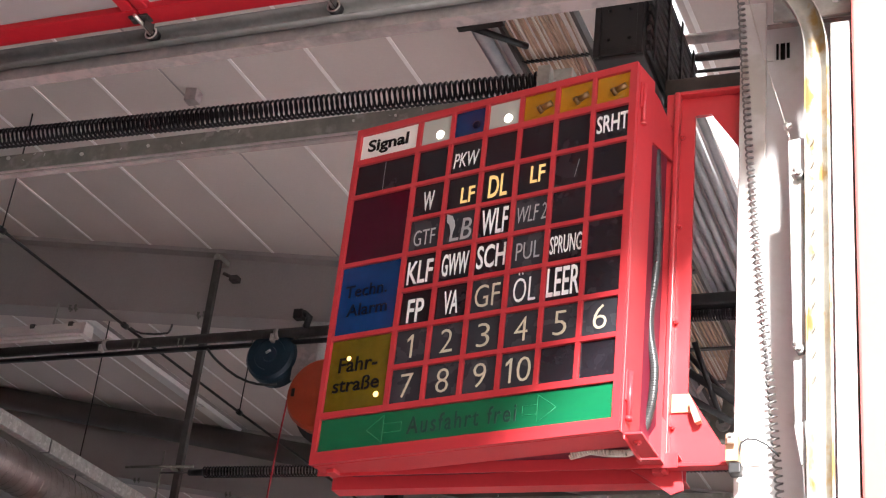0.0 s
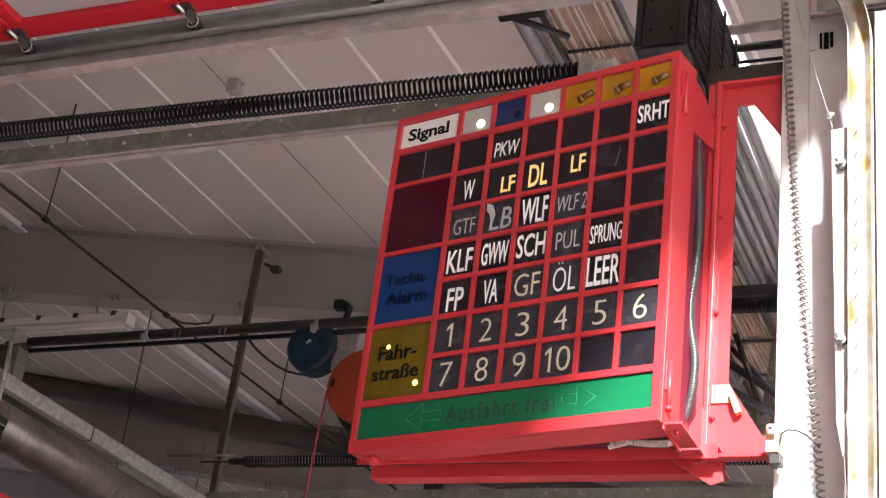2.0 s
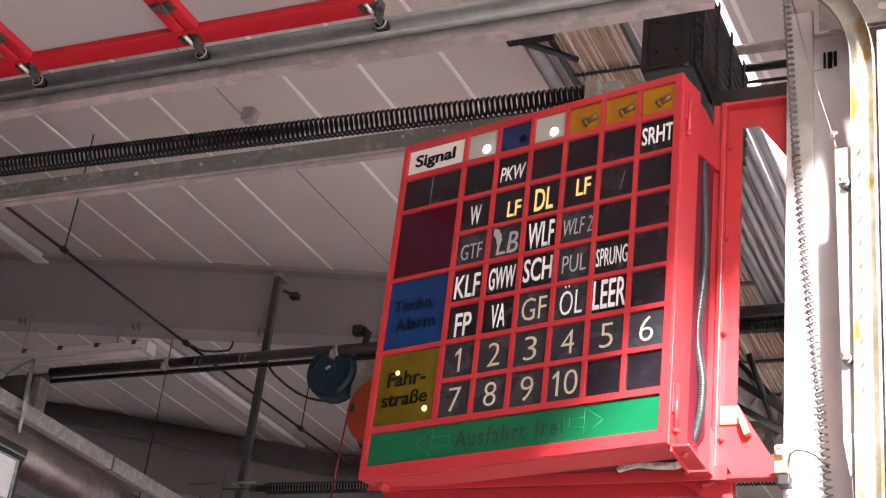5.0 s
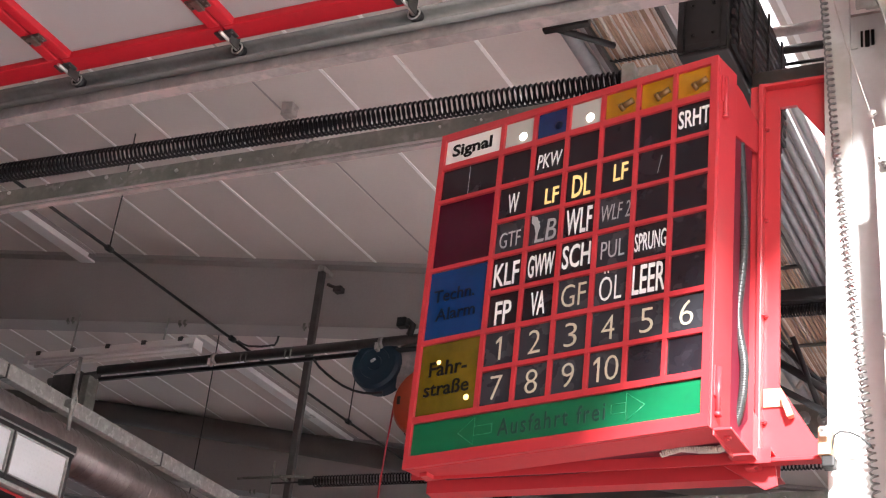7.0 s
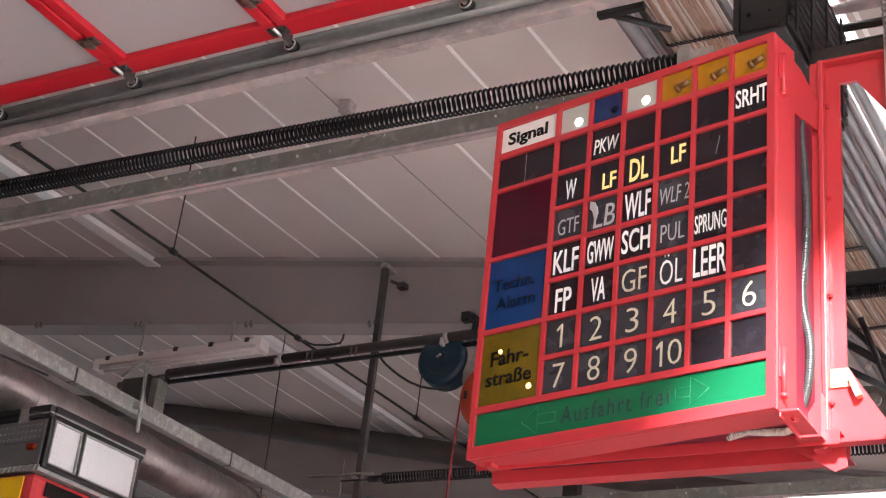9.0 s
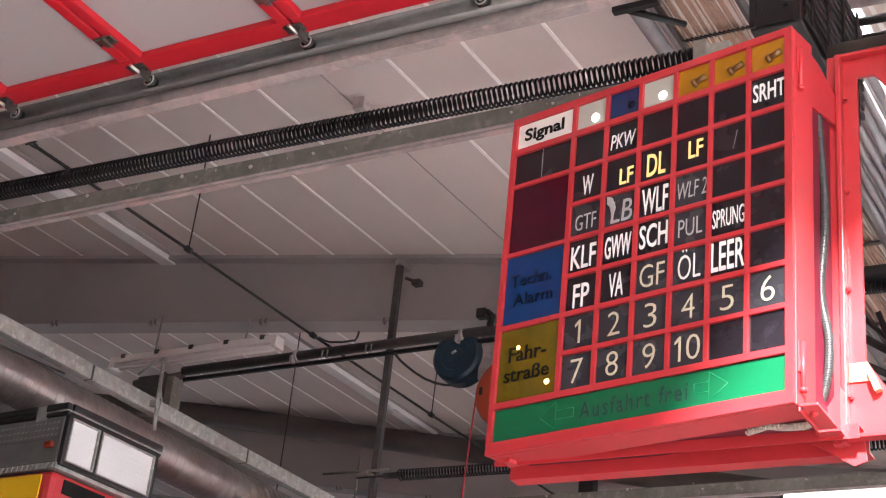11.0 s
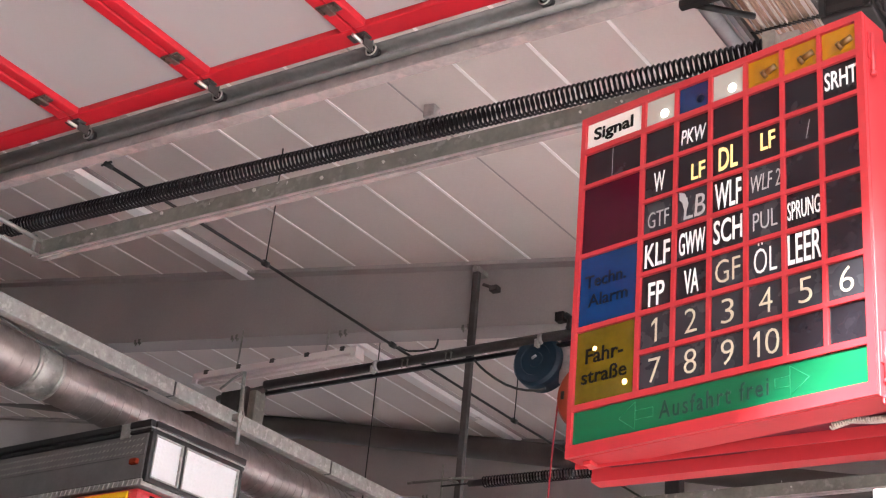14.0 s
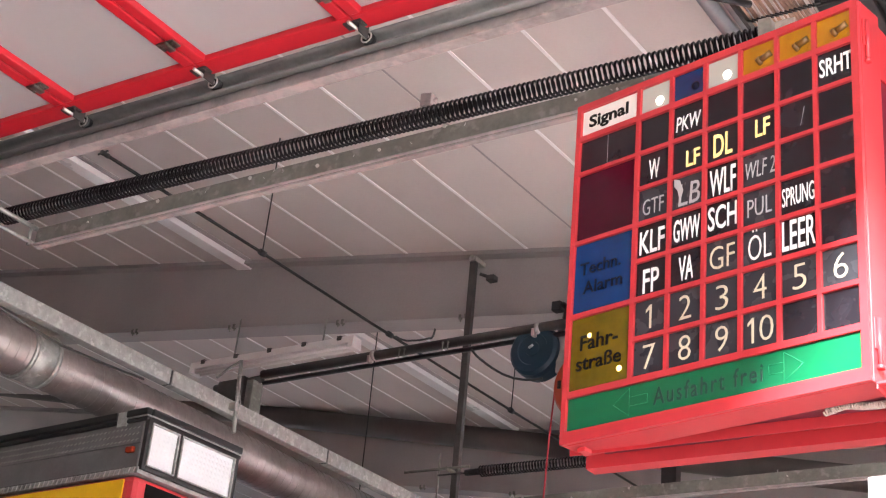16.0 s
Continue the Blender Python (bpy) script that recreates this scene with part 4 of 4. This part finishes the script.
prof = [(0.0, -0.088), (0.045, -0.088), (0.048, -0.078), (0.098, -0.078), (0.102, -0.086), (0.145, -0.084), (0.163, -0.066), (0.168, -0.03), (0.168, 0.05), (0.14, 0.07), (0.0, 0.07)]


def lathe(bm, prof, axis, centre, seg=40):
    rings = []
    for k in range(seg):
        a = 2 * math.pi * k / seg
        ring = []
        for r, h in prof:
            p = (r * math.cos(a), h, r * math.sin(a)) if axis == "y" else (h, r * math.cos(a), r * math.sin(a))
            ring.append(bm.verts.new(Vector(centre) + Vector(p)))
        rings.append(ring)
    for k in range(seg):
        a, b = rings[k], rings[(k + 1) % seg]
        for i in range(len(prof) - 1):
            f = bm.faces.new((a[i], a[i + 1], b[i + 1], b[i]))
            f.smooth = False
    bmesh.ops.remove_doubles(bm, verts=bm.verts, dist=1e-5)


lathe(bm, prof, "y", (0, 0, 0))
part("blue_drum", bm, DRUM_BLUE, reel, "blue plastic drum")
bm = bmesh.new()
sweep(bm, [(-0.01, -0.105, 0.0), (0.02, -0.115, 0.01)], 0.008, 8)
part("hub_cap", bm, BARE, reel)
bm = bmesh.new()
box(bm, 0.14, 0.30, -0.04, 0.06, -0.16, 0.16, 0.01)
part("arm", bm, DUST_STEEL, reel, "pale support arm")
bm = bmesh.new()
lathe(bm, [(0.0, -0.09), (0.10, -0.085), (0.21, -0.07), (0.225, -0.05), (0.225, 0.03), (0.20, 0.06), (0.0, 0.06)], "y", (0.405, -0.06, -0.29))
part("orange_drum", bm, ORANGE, reel, "orange steel drum")
bm = bmesh.new()
lathe(bm, [(0.20, 0.062), (0.235, 0.065), (0.235, 0.12), (0.20, 0.13), (0.0, 0.13)], "y", (0.425, -0.06, -0.33))
part("rear_drum", bm, BLACK_SOFT, reel)
bm = bmesh.new()
box(bm, 0.225, 0.245, -0.150, -0.140, -0.31, -0.26, 0.003)
part("slot", bm, BLACK, reel)
bm = bmesh.new()
sweep(bm, [(0.195, -0.12, -0.30), (0.175, -0.12, -0.6), (0.135, -0.12, -1.6)], 0.0055, 6)
part("cord", bm, CORD_RED, reel, "hanging red cord")
bm = bmesh.new()
sweep(bm, [(-0.44, -0.08, 0.06), (-0.39, -0.08, 0.005), (-0.33, -0.08, -0.045), (-0.27, -0.08, -0.09), (-0.20, -0.08, -0.135), (-0.12, -0.08, -0.172), (-0.05, -0.08, -0.192), (0.01, -0.07, -0.197), (0.07, -0.06, -0.19)], 0.008, 8)
part("slack_cable", bm, BLACK_SOFT, reel, "slack black cable")

# cable along the hall on thin hanger wires
bm = bmesh.new()
sweep(bm, [(-5.390, 4.77, 5.240), (-5.352, 6.03, 5.235), (-5.318, 7.1, 5.217), (-5.278, 8.4, 5.213), (-5.268, 8.74, 5.212), (-5.18, 11.4, 5.228)], 0.0095, 8)
for x, y, z in ((-5.352, 6.03, 5.235), (-5.312, 7.28, 5.217), (-5.268, 8.74, 5.212)):
    sweep(bm, [(x, y - 0.022, z), (x, y + 0.022, z)], 0.019, 8)
sweep(bm, [(-5.391, 4.75, 5.240), (-5.389, 4.80, 5.240)], 0.014, 8)
sweep(bm, [(-5.42, 4.755, 5.235), (-5.36, 4.765, 5.25)], 0.006, 6)
thing("tension_cable", bm, BLACK, "thin dark cable stretched along the hall", "cable")
for i, (x, y, z0) in enumerate(((-5.352, 6.03, 5.24), (-5.268, 8.74, 5.22), (-6.42, 8.6, 4.3))):
    bm = bmesh.new()
    sweep(bm, [(x, y, z0), (x + 0.008, y, (z0 + roof_z(x)) / 2), (x, y, roof_z(x))], 0.0045, 6)
    thing("hanger_wire", bm, BLACK, "thin dark hanger wire from the ceiling", "wire", group="hanger wires")


# ---- lamps ----
def strip_lamp(m, length, label):
    ob = root("strip_lamp", m, label, "lamp", group="strip lamps")
    bm = bmesh.new()
    prism(bm, [(-0.045, 0.0), (0.045, 0.0), (0.05, -0.05), (-0.05, -0.05)], 0, length)
    part("body", bm, TUBE_WHITE, ob)
    for y in (0.02, length - 0.02):
        bm = bmesh.new()
        box(bm, -0.052, 0.052, y - 0.022, y + 0.022, -0.085, -0.0505, 0.004)
        part("end_cap", bm, TUBE_WHITE, ob)
    for x in (-0.028, 0.028):
        bm = bmesh.new()
        sweep(bm, [(x, 0.045, -0.072), (x, length - 0.045, -0.072)], 0.013, 10)
        part("tube", bm, TUBE_WHITE, ob, "unlit white tube")
    for k in range(5):
        bm = bmesh.new()
        y = 0.12 + (length - 0.24) * k / 4
        box(bm, -0.054, 0.054, y - 0.018, y + 0.018, -0.022, 0.010, 0.003)
        part("clip", bm, POLE, ob, "dark fixing clip")
    return ob


lamp = strip_lamp(pose(-5.895, 7.70, 5.452, 0, 0, 90), 1.47, "white twin-tube strip lamp, unlit, hung under the beam")
for y in (0.3, 1.1):
    bm = bmesh.new()
    sweep(bm, [(0.0, y, 0.0), (0.01, y, roof_z(-5.9 - y) - 0.50 - 5.452)], 0.007, 6)
    part("suspension", bm, GALV_DULL, lamp, "thin hanger rod")
tilt = math.degrees(math.atan(SLOPE))


def trunking(y0, length):
    """A shallow white cable trunk along the ceiling joints, with two raised lips."""
    ob = root("ceiling_trunking", HALL @ Matrix.Translation((-7.18, y0, roof_z(-7.18) - 0.002)) @ pose(0, 0, 0, 0, tilt, 0), "white shallow ceiling trunking along the joints", "trunking", group="ceiling trunking")
    bm = bmesh.new()
    prism(bm, [(-0.115, 0.0), (0.045, 0.0), (0.035, -0.040), (-0.105, -0.040)], 0, length)
    part("body", bm, TRUNK_WHITE, ob)
    for x in (0.070, 0.105):
        bm = bmesh.new()
        box(bm, x - 0.004, x + 0.004, 0, length, -0.012, 0.0)
        part("lip", bm, BEAM, ob, "thin grey lip")
    bm = bmesh.new()
    box(bm, -0.11, 0.04, length + 0.0005, length + 0.012, -0.055, 0.0, 0.003)
    part("end_cap", bm, TUBE_WHITE, ob)


for y0, ln in ((3.2, 4.69), (9.1, 2.9), (-2, 3.0)):
    trunking(y0, ln)
bm = bmesh.new()
box(bm, -4.10, -4.03, 5.70, 5.76, roof_z(-4.06) - 0.075, roof_z(-4.06) + 0.03, 0.004)
sweep(bm, [(-4.10, 5.73, roof_z(-4.06) - 0.07), (-4.01, 5.73, roof_z(-4.06) - 0.03)], 0.01, 8)
thing("ceiling_hook", bm, DUST_STEEL, "small steel hook bracket fixed to the ceiling", "hook")

# ---- extraction duct and its carrier beam ----
strut = root("carrier_beam", pose(-0.063, -0.075, 0, 0, 0, -0.9), "galvanised carrier beam in butted lengths", "beam")
joints = [1.3, 2.5, 3.70, 4.90, 6.10, 7.3, 8.5]
for a, b in zip(joints, joints[1:]):
    bm = bmesh.new()
    box(bm, -4.83, -4.775, a + 0.006, b - 0.006, 3.93, 4.005, 0.004)
    part("length", bm, GALV, strut)
    bm = bmesh.new()
    box(bm, -4.828, -4.778, b - 0.008, b + 0.008, 3.932, 4.003)
    part("joint", bm, BLACK, strut, "dark joint")
bm = bmesh.new()
sweep(bm, [(-4.84, 3.8, 3.94), (-4.855, 4.1, 3.915), (-4.86, 4.3, 3.905), (-4.855, 4.55, 3.915), (-4.85, 4.8, 3.93)], 0.0055, 6)
part("lead", bm, POLE, strut)
bm = bmesh.new()
sweep(bm, [(-4.730, 5.32, 3.83), (-4.752, 5.32, 4.206)], 0.010, 8)
sweep(bm, [(-4.752, 5.32, 4.204), (-4.81, 5.30, 4.165), (-4.87, 5.29, 4.12)], 0.0065, 6)
sweep(bm, [(-4.748, 5.31, 4.19), (-4.72, 5.30, 4.05), (-4.685, 5.29, 3.96), (-4.70, 5.29, 3.89)], 0.0035, 6)
box(bm, -4.776, -4.733, 5.305, 5.335, 3.95, 3.985, 0.003)
part("stand_pipe", bm, GALV, strut, "thin upright strut")
duct = root("spiral_duct", pose(-0.063, -0.075, 0, 0, 0, -0.9), "round spiral-seam steel duct", "duct")
bm = bmesh.new()
DX, DZ, DR = -4.985, 3.85, 0.112
sweep(bm, [(DX, 2.0, DZ), (DX, 9.5, DZ)], DR, 40)
part("pipe", bm, DUCT, duct)
bm = bmesh.new()
sweep(bm, helix((DX, 2.0, DZ), (DX, 9.5, DZ), DR + 0.0005, 7.5 / 0.055, 32), 0.0026, 4)
part("seam", bm, DUCT, duct, "raised spiral seam")
for y in (4.25,):
    bm = bmesh.new()
    sweep(bm, [(DX, y - 0.06, DZ), (DX, y + 0.06, DZ)], DR + 0.006, 40)
    sweep(bm, [(DX, y - 0.075, DZ), (DX, y - 0.055, DZ)], DR + 0.010, 40)
    sweep(bm, [(DX, y + 0.055, DZ), (DX, y + 0.075, DZ)], DR + 0.010, 40)
    part("collar", bm, GALV, duct, "joint collar")

# ---- fire engine ----
truck = root("fire_engine", pose(-4.418, 4.455, 0.012, 0, 0, -3.5), "red fire engine with a roof lighting box", "fire engine")
TW, TL = 0.55, 3.2
bm = bmesh.new()
box(bm, -TL, -0.005, 0.0, TW, 3.348, 3.56, 0.006)
part("roof_box", bm, TREAD, truck, "tread plate roof box")
bm = bmesh.new()
box(bm, -TL, -0.005, -0.004, 0.0, 3.452, 3.545, 0.001)
part("tread_panel", bm, TREAD, truck, "tread plate upper panel")
bm = bmesh.new()
for i in range(110):
    for j in range(3):
        x, z = -0.03 - i * 0.026, 3.468 + j * 0.027
        prism(bm, [(x - 0.008, z - 0.003), (x - 0.005, z - 0.005), (x + 0.008, z + 0.003), (x + 0.005, z + 0.005)], -0.0062, -0.004)
tagged(part("tread_studs", bm, GALV_DULL, truck), kind="stuff")
bm = bmesh.new()
for z0, z1, out in ((3.548, 3.566, 0.012), (3.571, 3.602, 0.018)):
    box(bm, -TL, -0.17, -out, 0.012, z0, z1, 0.005)
    box(bm, -0.11, 0.02, -out, 0.012, z0, z1, 0.005)
    box(bm, 0.0, 0.012 + out, 0.012, TW + 0.01, z0, z1, 0.005)
part("edge_trim", bm, BLACK, truck, "black stepped edge trim")
bm = bmesh.new()
box(bm, -0.11, 0.022, -0.013, 0.010, 3.566, 3.571)
box(bm, 0.002, 0.025, 0.012, TW + 0.008, 3.566, 3.571)
part("trim_line", bm, GALV, truck, "pale line in the trim")
bm = bmesh.new()
box(bm, -0.17, -0.11, -0.010, 0.010, 3.535, 3.602, 0.003)
part("trim_clamp", bm, GALV, truck)
bm = bmesh.new()
for y0, y1 in ((0.0, 0.022), (0.185, 0.20), (TW - 0.02, TW)):
    box(bm, 0.0, 0.024, y0, y1, 3.335, 3.558, 0.003)
box(bm, 0.0, 0.024, 0.022, 0.185, 3.544, 3.558, 0.002)
box(bm, 0.0, 0.024, 0.20, TW - 0.02, 3.544, 3.558, 0.002)
box(bm, 0.0, 0.024, 0.022, 0.185, 3.335, 3.356, 0.002)
box(bm, 0.0, 0.024, 0.20, TW - 0.02, 3.335, 3.356, 0.002)
lamp_frame = part("lamp_frame", bm, BLACK, truck, "black lamp frame")
for y0, y1 in ((0.023, 0.184), (0.201, TW - 0.021)):
    bm = bmesh.new()
    box(bm, 0.002, 0.012, y0, y1, 3.357, 3.543, 0.002)
    n = int((y1 - y0) / 0.022)
    for i in range(n):
        for j in range(8):
            y, z = y0 + 0.012 + i * (y1 - y0 - 0.02) / max(1, n - 1), 3.37 + j * 0.023
            vs = [bm.verts.new(p) for p in ((0.0122, y - 0.009, z - 0.009), (0.0122, y + 0.009, z - 0.009), (0.0122, y + 0.009, z + 0.009), (0.0122, y - 0.009, z + 0.009), (0.0138, y, z))]
            for k in range(4):
                bm.faces.new((vs[k], vs[(k + 1) % 4], vs[4]))
    part("floodlight", bm, DIFFUSER, lamp_frame, "white ribbed floodlight panel")
    bm = bmesh.new()
    box(bm, 0.0125, 0.026, y0, y0 + 0.006, 3.357, 3.543)
    box(bm, 0.0125, 0.026, y1 - 0.006, y1, 3.357, 3.543)
    box(bm, 0.0125, 0.026, y0 + 0.006, y1 - 0.006, 3.357, 3.362)
    box(bm, 0.0125, 0.026, y0 + 0.006, y1 - 0.006, 3.538, 3.543)
    part("bezel", bm, GALV, lamp_frame, "thin grey bezel")
bm = bmesh.new()
box(bm, -TL - 2.5, 0.0, -0.01, TW + 1.4, 0.9, 3.315, 0.03)
part("body", bm, RED, truck, "red bodywork")
bm = bmesh.new()
box(bm, -TL, 0.01, -0.008, TW, 3.318, 3.346, 0.003)
for i in range(70):
    x = -0.01 - i * 0.03
    prism(bm, [(x, 3.32), (x - 0.018, 3.32), (x - 0.008, 3.344), (x + 0.008, 3.344)], -0.013, -0.008)
part("tread_strip", bm, GALV, truck, "bright tread strip")
bm = bmesh.new()
box(bm, -TL, -0.05, -0.018, -0.010, 3.17, 3.295, 0.002)
part("stripe", bm, YELLOW, truck, "yellow marking stripe")
bm = bmesh.new()
box(bm, -0.075, -0.03, -0.022, -0.0005, 3.41, 3.437, 0.006)
part("marker_lamp", bm, LENS_RED, truck, "orange side marker lamp")
bm = bmesh.new()
box(bm, 0.0, 0.006, 0.06, 0.30, 3.23, 3.29, 0.002)
part("plaque", bm, INK_BLACK, truck, "dark plaque")
for x in (-0.9, -4.3):
    for y in (0.02, TW + 1.15):
        bm = bmesh.new()
        lathe(bm, [(0.0, -0.02), (0.28, -0.02), (0.34, 0.0), (0.50, 0.008), (0.50, 0.23), (0.34, 0.25), (0.0, 0.25)], "y", (x, y, 0.50))
        wheel = part("wheel", bm, BLACK_SOFT, truck, "black tyre")
bm = bmesh.new()
box(bm, -TL - 2.3, -0.3, 0.3, 1.6, 0.4, 0.895, 0.02)
part("chassis", bm, BLACK, truck)

# ---- dark box, trays, cables and pipes over the pillar ----
boxing = root("cable_housing", pose(0, 0, 0), "black ribbed steel housing above the board", "housing")
bm = bmesh.new()
box(bm, -1.235, -1.075, 3.75, 4.40, 4.24, 4.64, 0.006)
part("body", bm, BLACK, boxing)
for k in range(10):
    z = 4.265 + 0.037 * k
    bm = bmesh.new()
    box(bm, -1.0745, -1.062, 3.765, 4.40, z, z + 0.024, 0.003)
    part("rib", bm, BLACK, boxing)
for k in range(4):
    bm = bmesh.new()
    y = 3.80 + 0.17 * k
    box(bm, -1.062, -1.056, y, y + 0.02, 4.25, 4.64, 0.002)
    part("strap", bm, BLACK, boxing)
bm = bmesh.new()
for x0, x1 in ((-1.235, -1.215), (-1.100, -1.08)):
    box(bm, x0, x1, 3.738, 3.7495, 4.245, 4.64, 0.003)
box(bm, -1.215, -1.10, 3.742, 3.7495, 4.25, 4.275, 0.003)
for z in (4.31, 4.42, 4.53):
    for x in (-1.19, -1.125):
        sweep(bm, [(x, 3.7495, z), (x, 3.738, z)], 0.006, 6)
part("front_frame", bm, BLACK, boxing)
bm = bmesh.new()
box(bm, -1.06, -0.70, 3.95, 3.99, 4.17, 4.277, 0.006)
thing("pillar_beam", bm, POLE, "dark steel beam end beside the housing", "beam", kind="structure")

tray = root("cable_tray", pose(0, 0, 0), "hanging cable tray full of brown cables", "cable tray")
bm = bmesh.new()
box(bm, -1.80, -1.785, 3.9, 15, 4.86, 4.91, 0.0)
box(bm, -1.515, -1.50, 3.9, 15, 4.86, 4.91, 0.0)
for k in range(22):
    y = 5.05 + 0.45 * k
    box(bm, -1.785, -1.515, y, y + 0.03, 4.86, 4.868)
part("tray_frame", bm, POLE, tray)
rnd = random.Random(4)
for k in range(22):
    x = -1.775 + 0.0118 * k
    z = 4.885 + rnd.uniform(-0.004, 0.012)
    bm = bmesh.new()
    sweep(bm, [(x + rnd.uniform(-0.006, 0.006), y, z + rnd.uniform(-0.004, 0.004)) for y in (3.85, 4.3, 4.8, 5.4, 6.2, 7.2, 8.5, 10, 12, 15)], rnd.choice((0.0045, 0.0055, 0.006)), 6)
    part("cable", bm, CABLE_PALE if k in (3, 9, 20, 21) else COPPER, tray, "pale cable" if k in (3, 9, 20, 21) else "brown cable")
bm = bmesh.new()
for k in range(44):
    y = 4.56 + 0.006 * (k % 3)
    x = -1.78 + 0.006 * k
    sweep(bm, [(x, y, 4.862), (x + 0.004, y + 0.02, 4.872)], 0.004, 5)
part("tie_chain", bm, BLACK, tray, "dark ties")
bm = bmesh.new()
box(bm, -1.92, -1.74, 4.22, 4.25, 4.80, 4.83, 0.003)
sweep(bm, [(-1.90, 4.23, 4.82), (-1.72, 4.44, 4.84)], 0.013, 8)
part("tray_arm", bm, BLACK, tray, "black support arm")
for x in (-2.20, -2.10):
    bm = bmesh.new()
    sweep(bm, [(x, 3.6, roof_z(x) - 0.05), (x, 15, roof_z(x) - 0.05)], 0.034, 12)
    thing("ceiling_pipe", bm, TUBE_GREY, "grey pipe along the ceiling", "pipe", group="ceiling pipes")
for k in range(9):
    x = -1.36 - 0.055 * k
    bm = bmesh.new()
    sweep(bm, [(x, 5.4, roof_z(x) - 0.06 - 0.012 * (k % 2)), (x, 15, roof_z(x) - 0.06 - 0.012 * (k % 2))], 0.021, 10)
    thing("conduit_pipe", bm, TUBE_GREY, "grey conduit in a close row under the ceiling", "pipe", group="conduit row")
for y, r, mat in ((4.96, 0.022, DUST_STEEL), (5.09, 0.018, BLACK), (5.19, 0.008, BLACK), (5.27, 0.008, BLACK)):
    bm = bmesh.new()
    sweep(bm, [(-1.42, y, 5.16), (-0.355, y, 5.14)], r, 8)
    thing("cross_rod", bm, mat, "steel rod across the roof-light slot", "rod", group="cross rods")
bm = bmesh.new()
box(bm, -1.9, -0.4, 5.86, 5.92, 4.415, 4.475, 0.012)
thing("cross_beam", bm, BLACK, "dark steel cross beam behind the bracket", "beam", kind="structure")
drive = root("drive_unit", pose(-1.07, 4.75, 3.43, 0, 7, 0), "dusty grey door drive housing with round caps", "door drive")
bm = bmesh.new()
box(bm, -0.16, 0.20, 0.0, 0.16, -0.06, 0.055, 0.012)
part("housing", bm, RAIL, drive)
for x in (-0.02, 0.05, 0.12):
    bm = bmesh.new()
    sweep(bm, [(x, -0.012, 0.0), (x, 0.0, 0.0)], 0.024, 14)
    sweep(bm, [(x, -0.018, 0.0), (x, -0.012, 0.0)], 0.011, 10)
    part("cap", bm, GALV_DULL, drive)
bm = bmesh.new()
sweep(bm, [(-0.05, -0.02, 0.10), (-0.03, -0.03, 0.13), (0.0, -0.03, 0.12), (0.005, -0.03, 0.08)], 0.008, 8)
part("cable_loop", bm, CABLE_PALE, drive, "pale cable loop")
bm = bmesh.new()
box(bm, 0.02, 0.06, 0.06, 0.10, 0.055, 0.30, 0.004)
part("hanger_strut", bm, RAIL, drive)
bm = bmesh.new()
box(bm, 0.20, 0.755, 0.04, 0.10, -0.02, 0.02, 0.004)
part("mounting_arm", bm, RAIL, drive)
for a, b, r in (((-0.17, -0.13, 0.19), (0.17, -0.02, 0.03), 0.014), ((-0.15, -0.09, 0.27), (0.12, -0.02, 0.04), 0.010), ((-0.13, -0.17, 0.07), (0.14, -0.02, -0.02), 0.012), ((-0.05, -0.15, 0.23), (0.05, -0.02, 0.0), 0.010)):
    bm = bmesh.new()
    sweep(bm, [a, b], r, 8)
    part("linkage_rod", bm, BLACK, drive, "black steel linkage rod")

# ---- closed neighbouring door with milky windows ----
shut = root("sectional_door", pose(-0.30, 3.85, 0), "closed red sectional door with milky windows", "door")
for k in range(7):
    z0, z1 = 0.02 + 0.61 * k, 0.02 + 0.61 * (k + 1) - 0.008
    bm = bmesh.new()
    for a, b in ((0.0, 0.07), (1.15, 1.22), (2.33, 2.40), (3.48, 3.55)):
        box(bm, -0.02, 0.02, a, b, z0, z1)
    for a, b in ((0.07, 1.15), (1.22, 2.33), (2.40, 3.48)):
        box(bm, -0.02, 0.02, a, b, z0, z0 + 0.05)
        box(bm, -0.02, 0.02, a, b, z1 - 0.05, z1)
    fr = part("door_frame", bm, RED_DOOR, shut)
    for a, b in ((0.07, 1.15), (1.22, 2.33), (2.40, 3.48)):
        bm = bmesh.new()
        box(bm, -0.006, 0.006, a + 0.001, b - 0.001, z0 + 0.051, z1 - 0.051)
        part("panel", bm, POLY_BRIGHT, fr, "milky window panel")
copy_thing(shut, pose(-0.30, 8.12, 0))
copy_thing(shut, pose(-0.30, -4.5, 0))

# stand-in for an unidentified bright white patch; the glow is added for its brightness
bm = bmesh.new()
box(bm, -1.535, -0.325, 5.0, 5.25, 2.810, 3.210, 0.008)
thing("glowing_box", bm, glowing("white_box_glow", (0.9, 0.9, 0.88), 0.5), "white rounded box beside the closed door, with an added glow", "lamp")
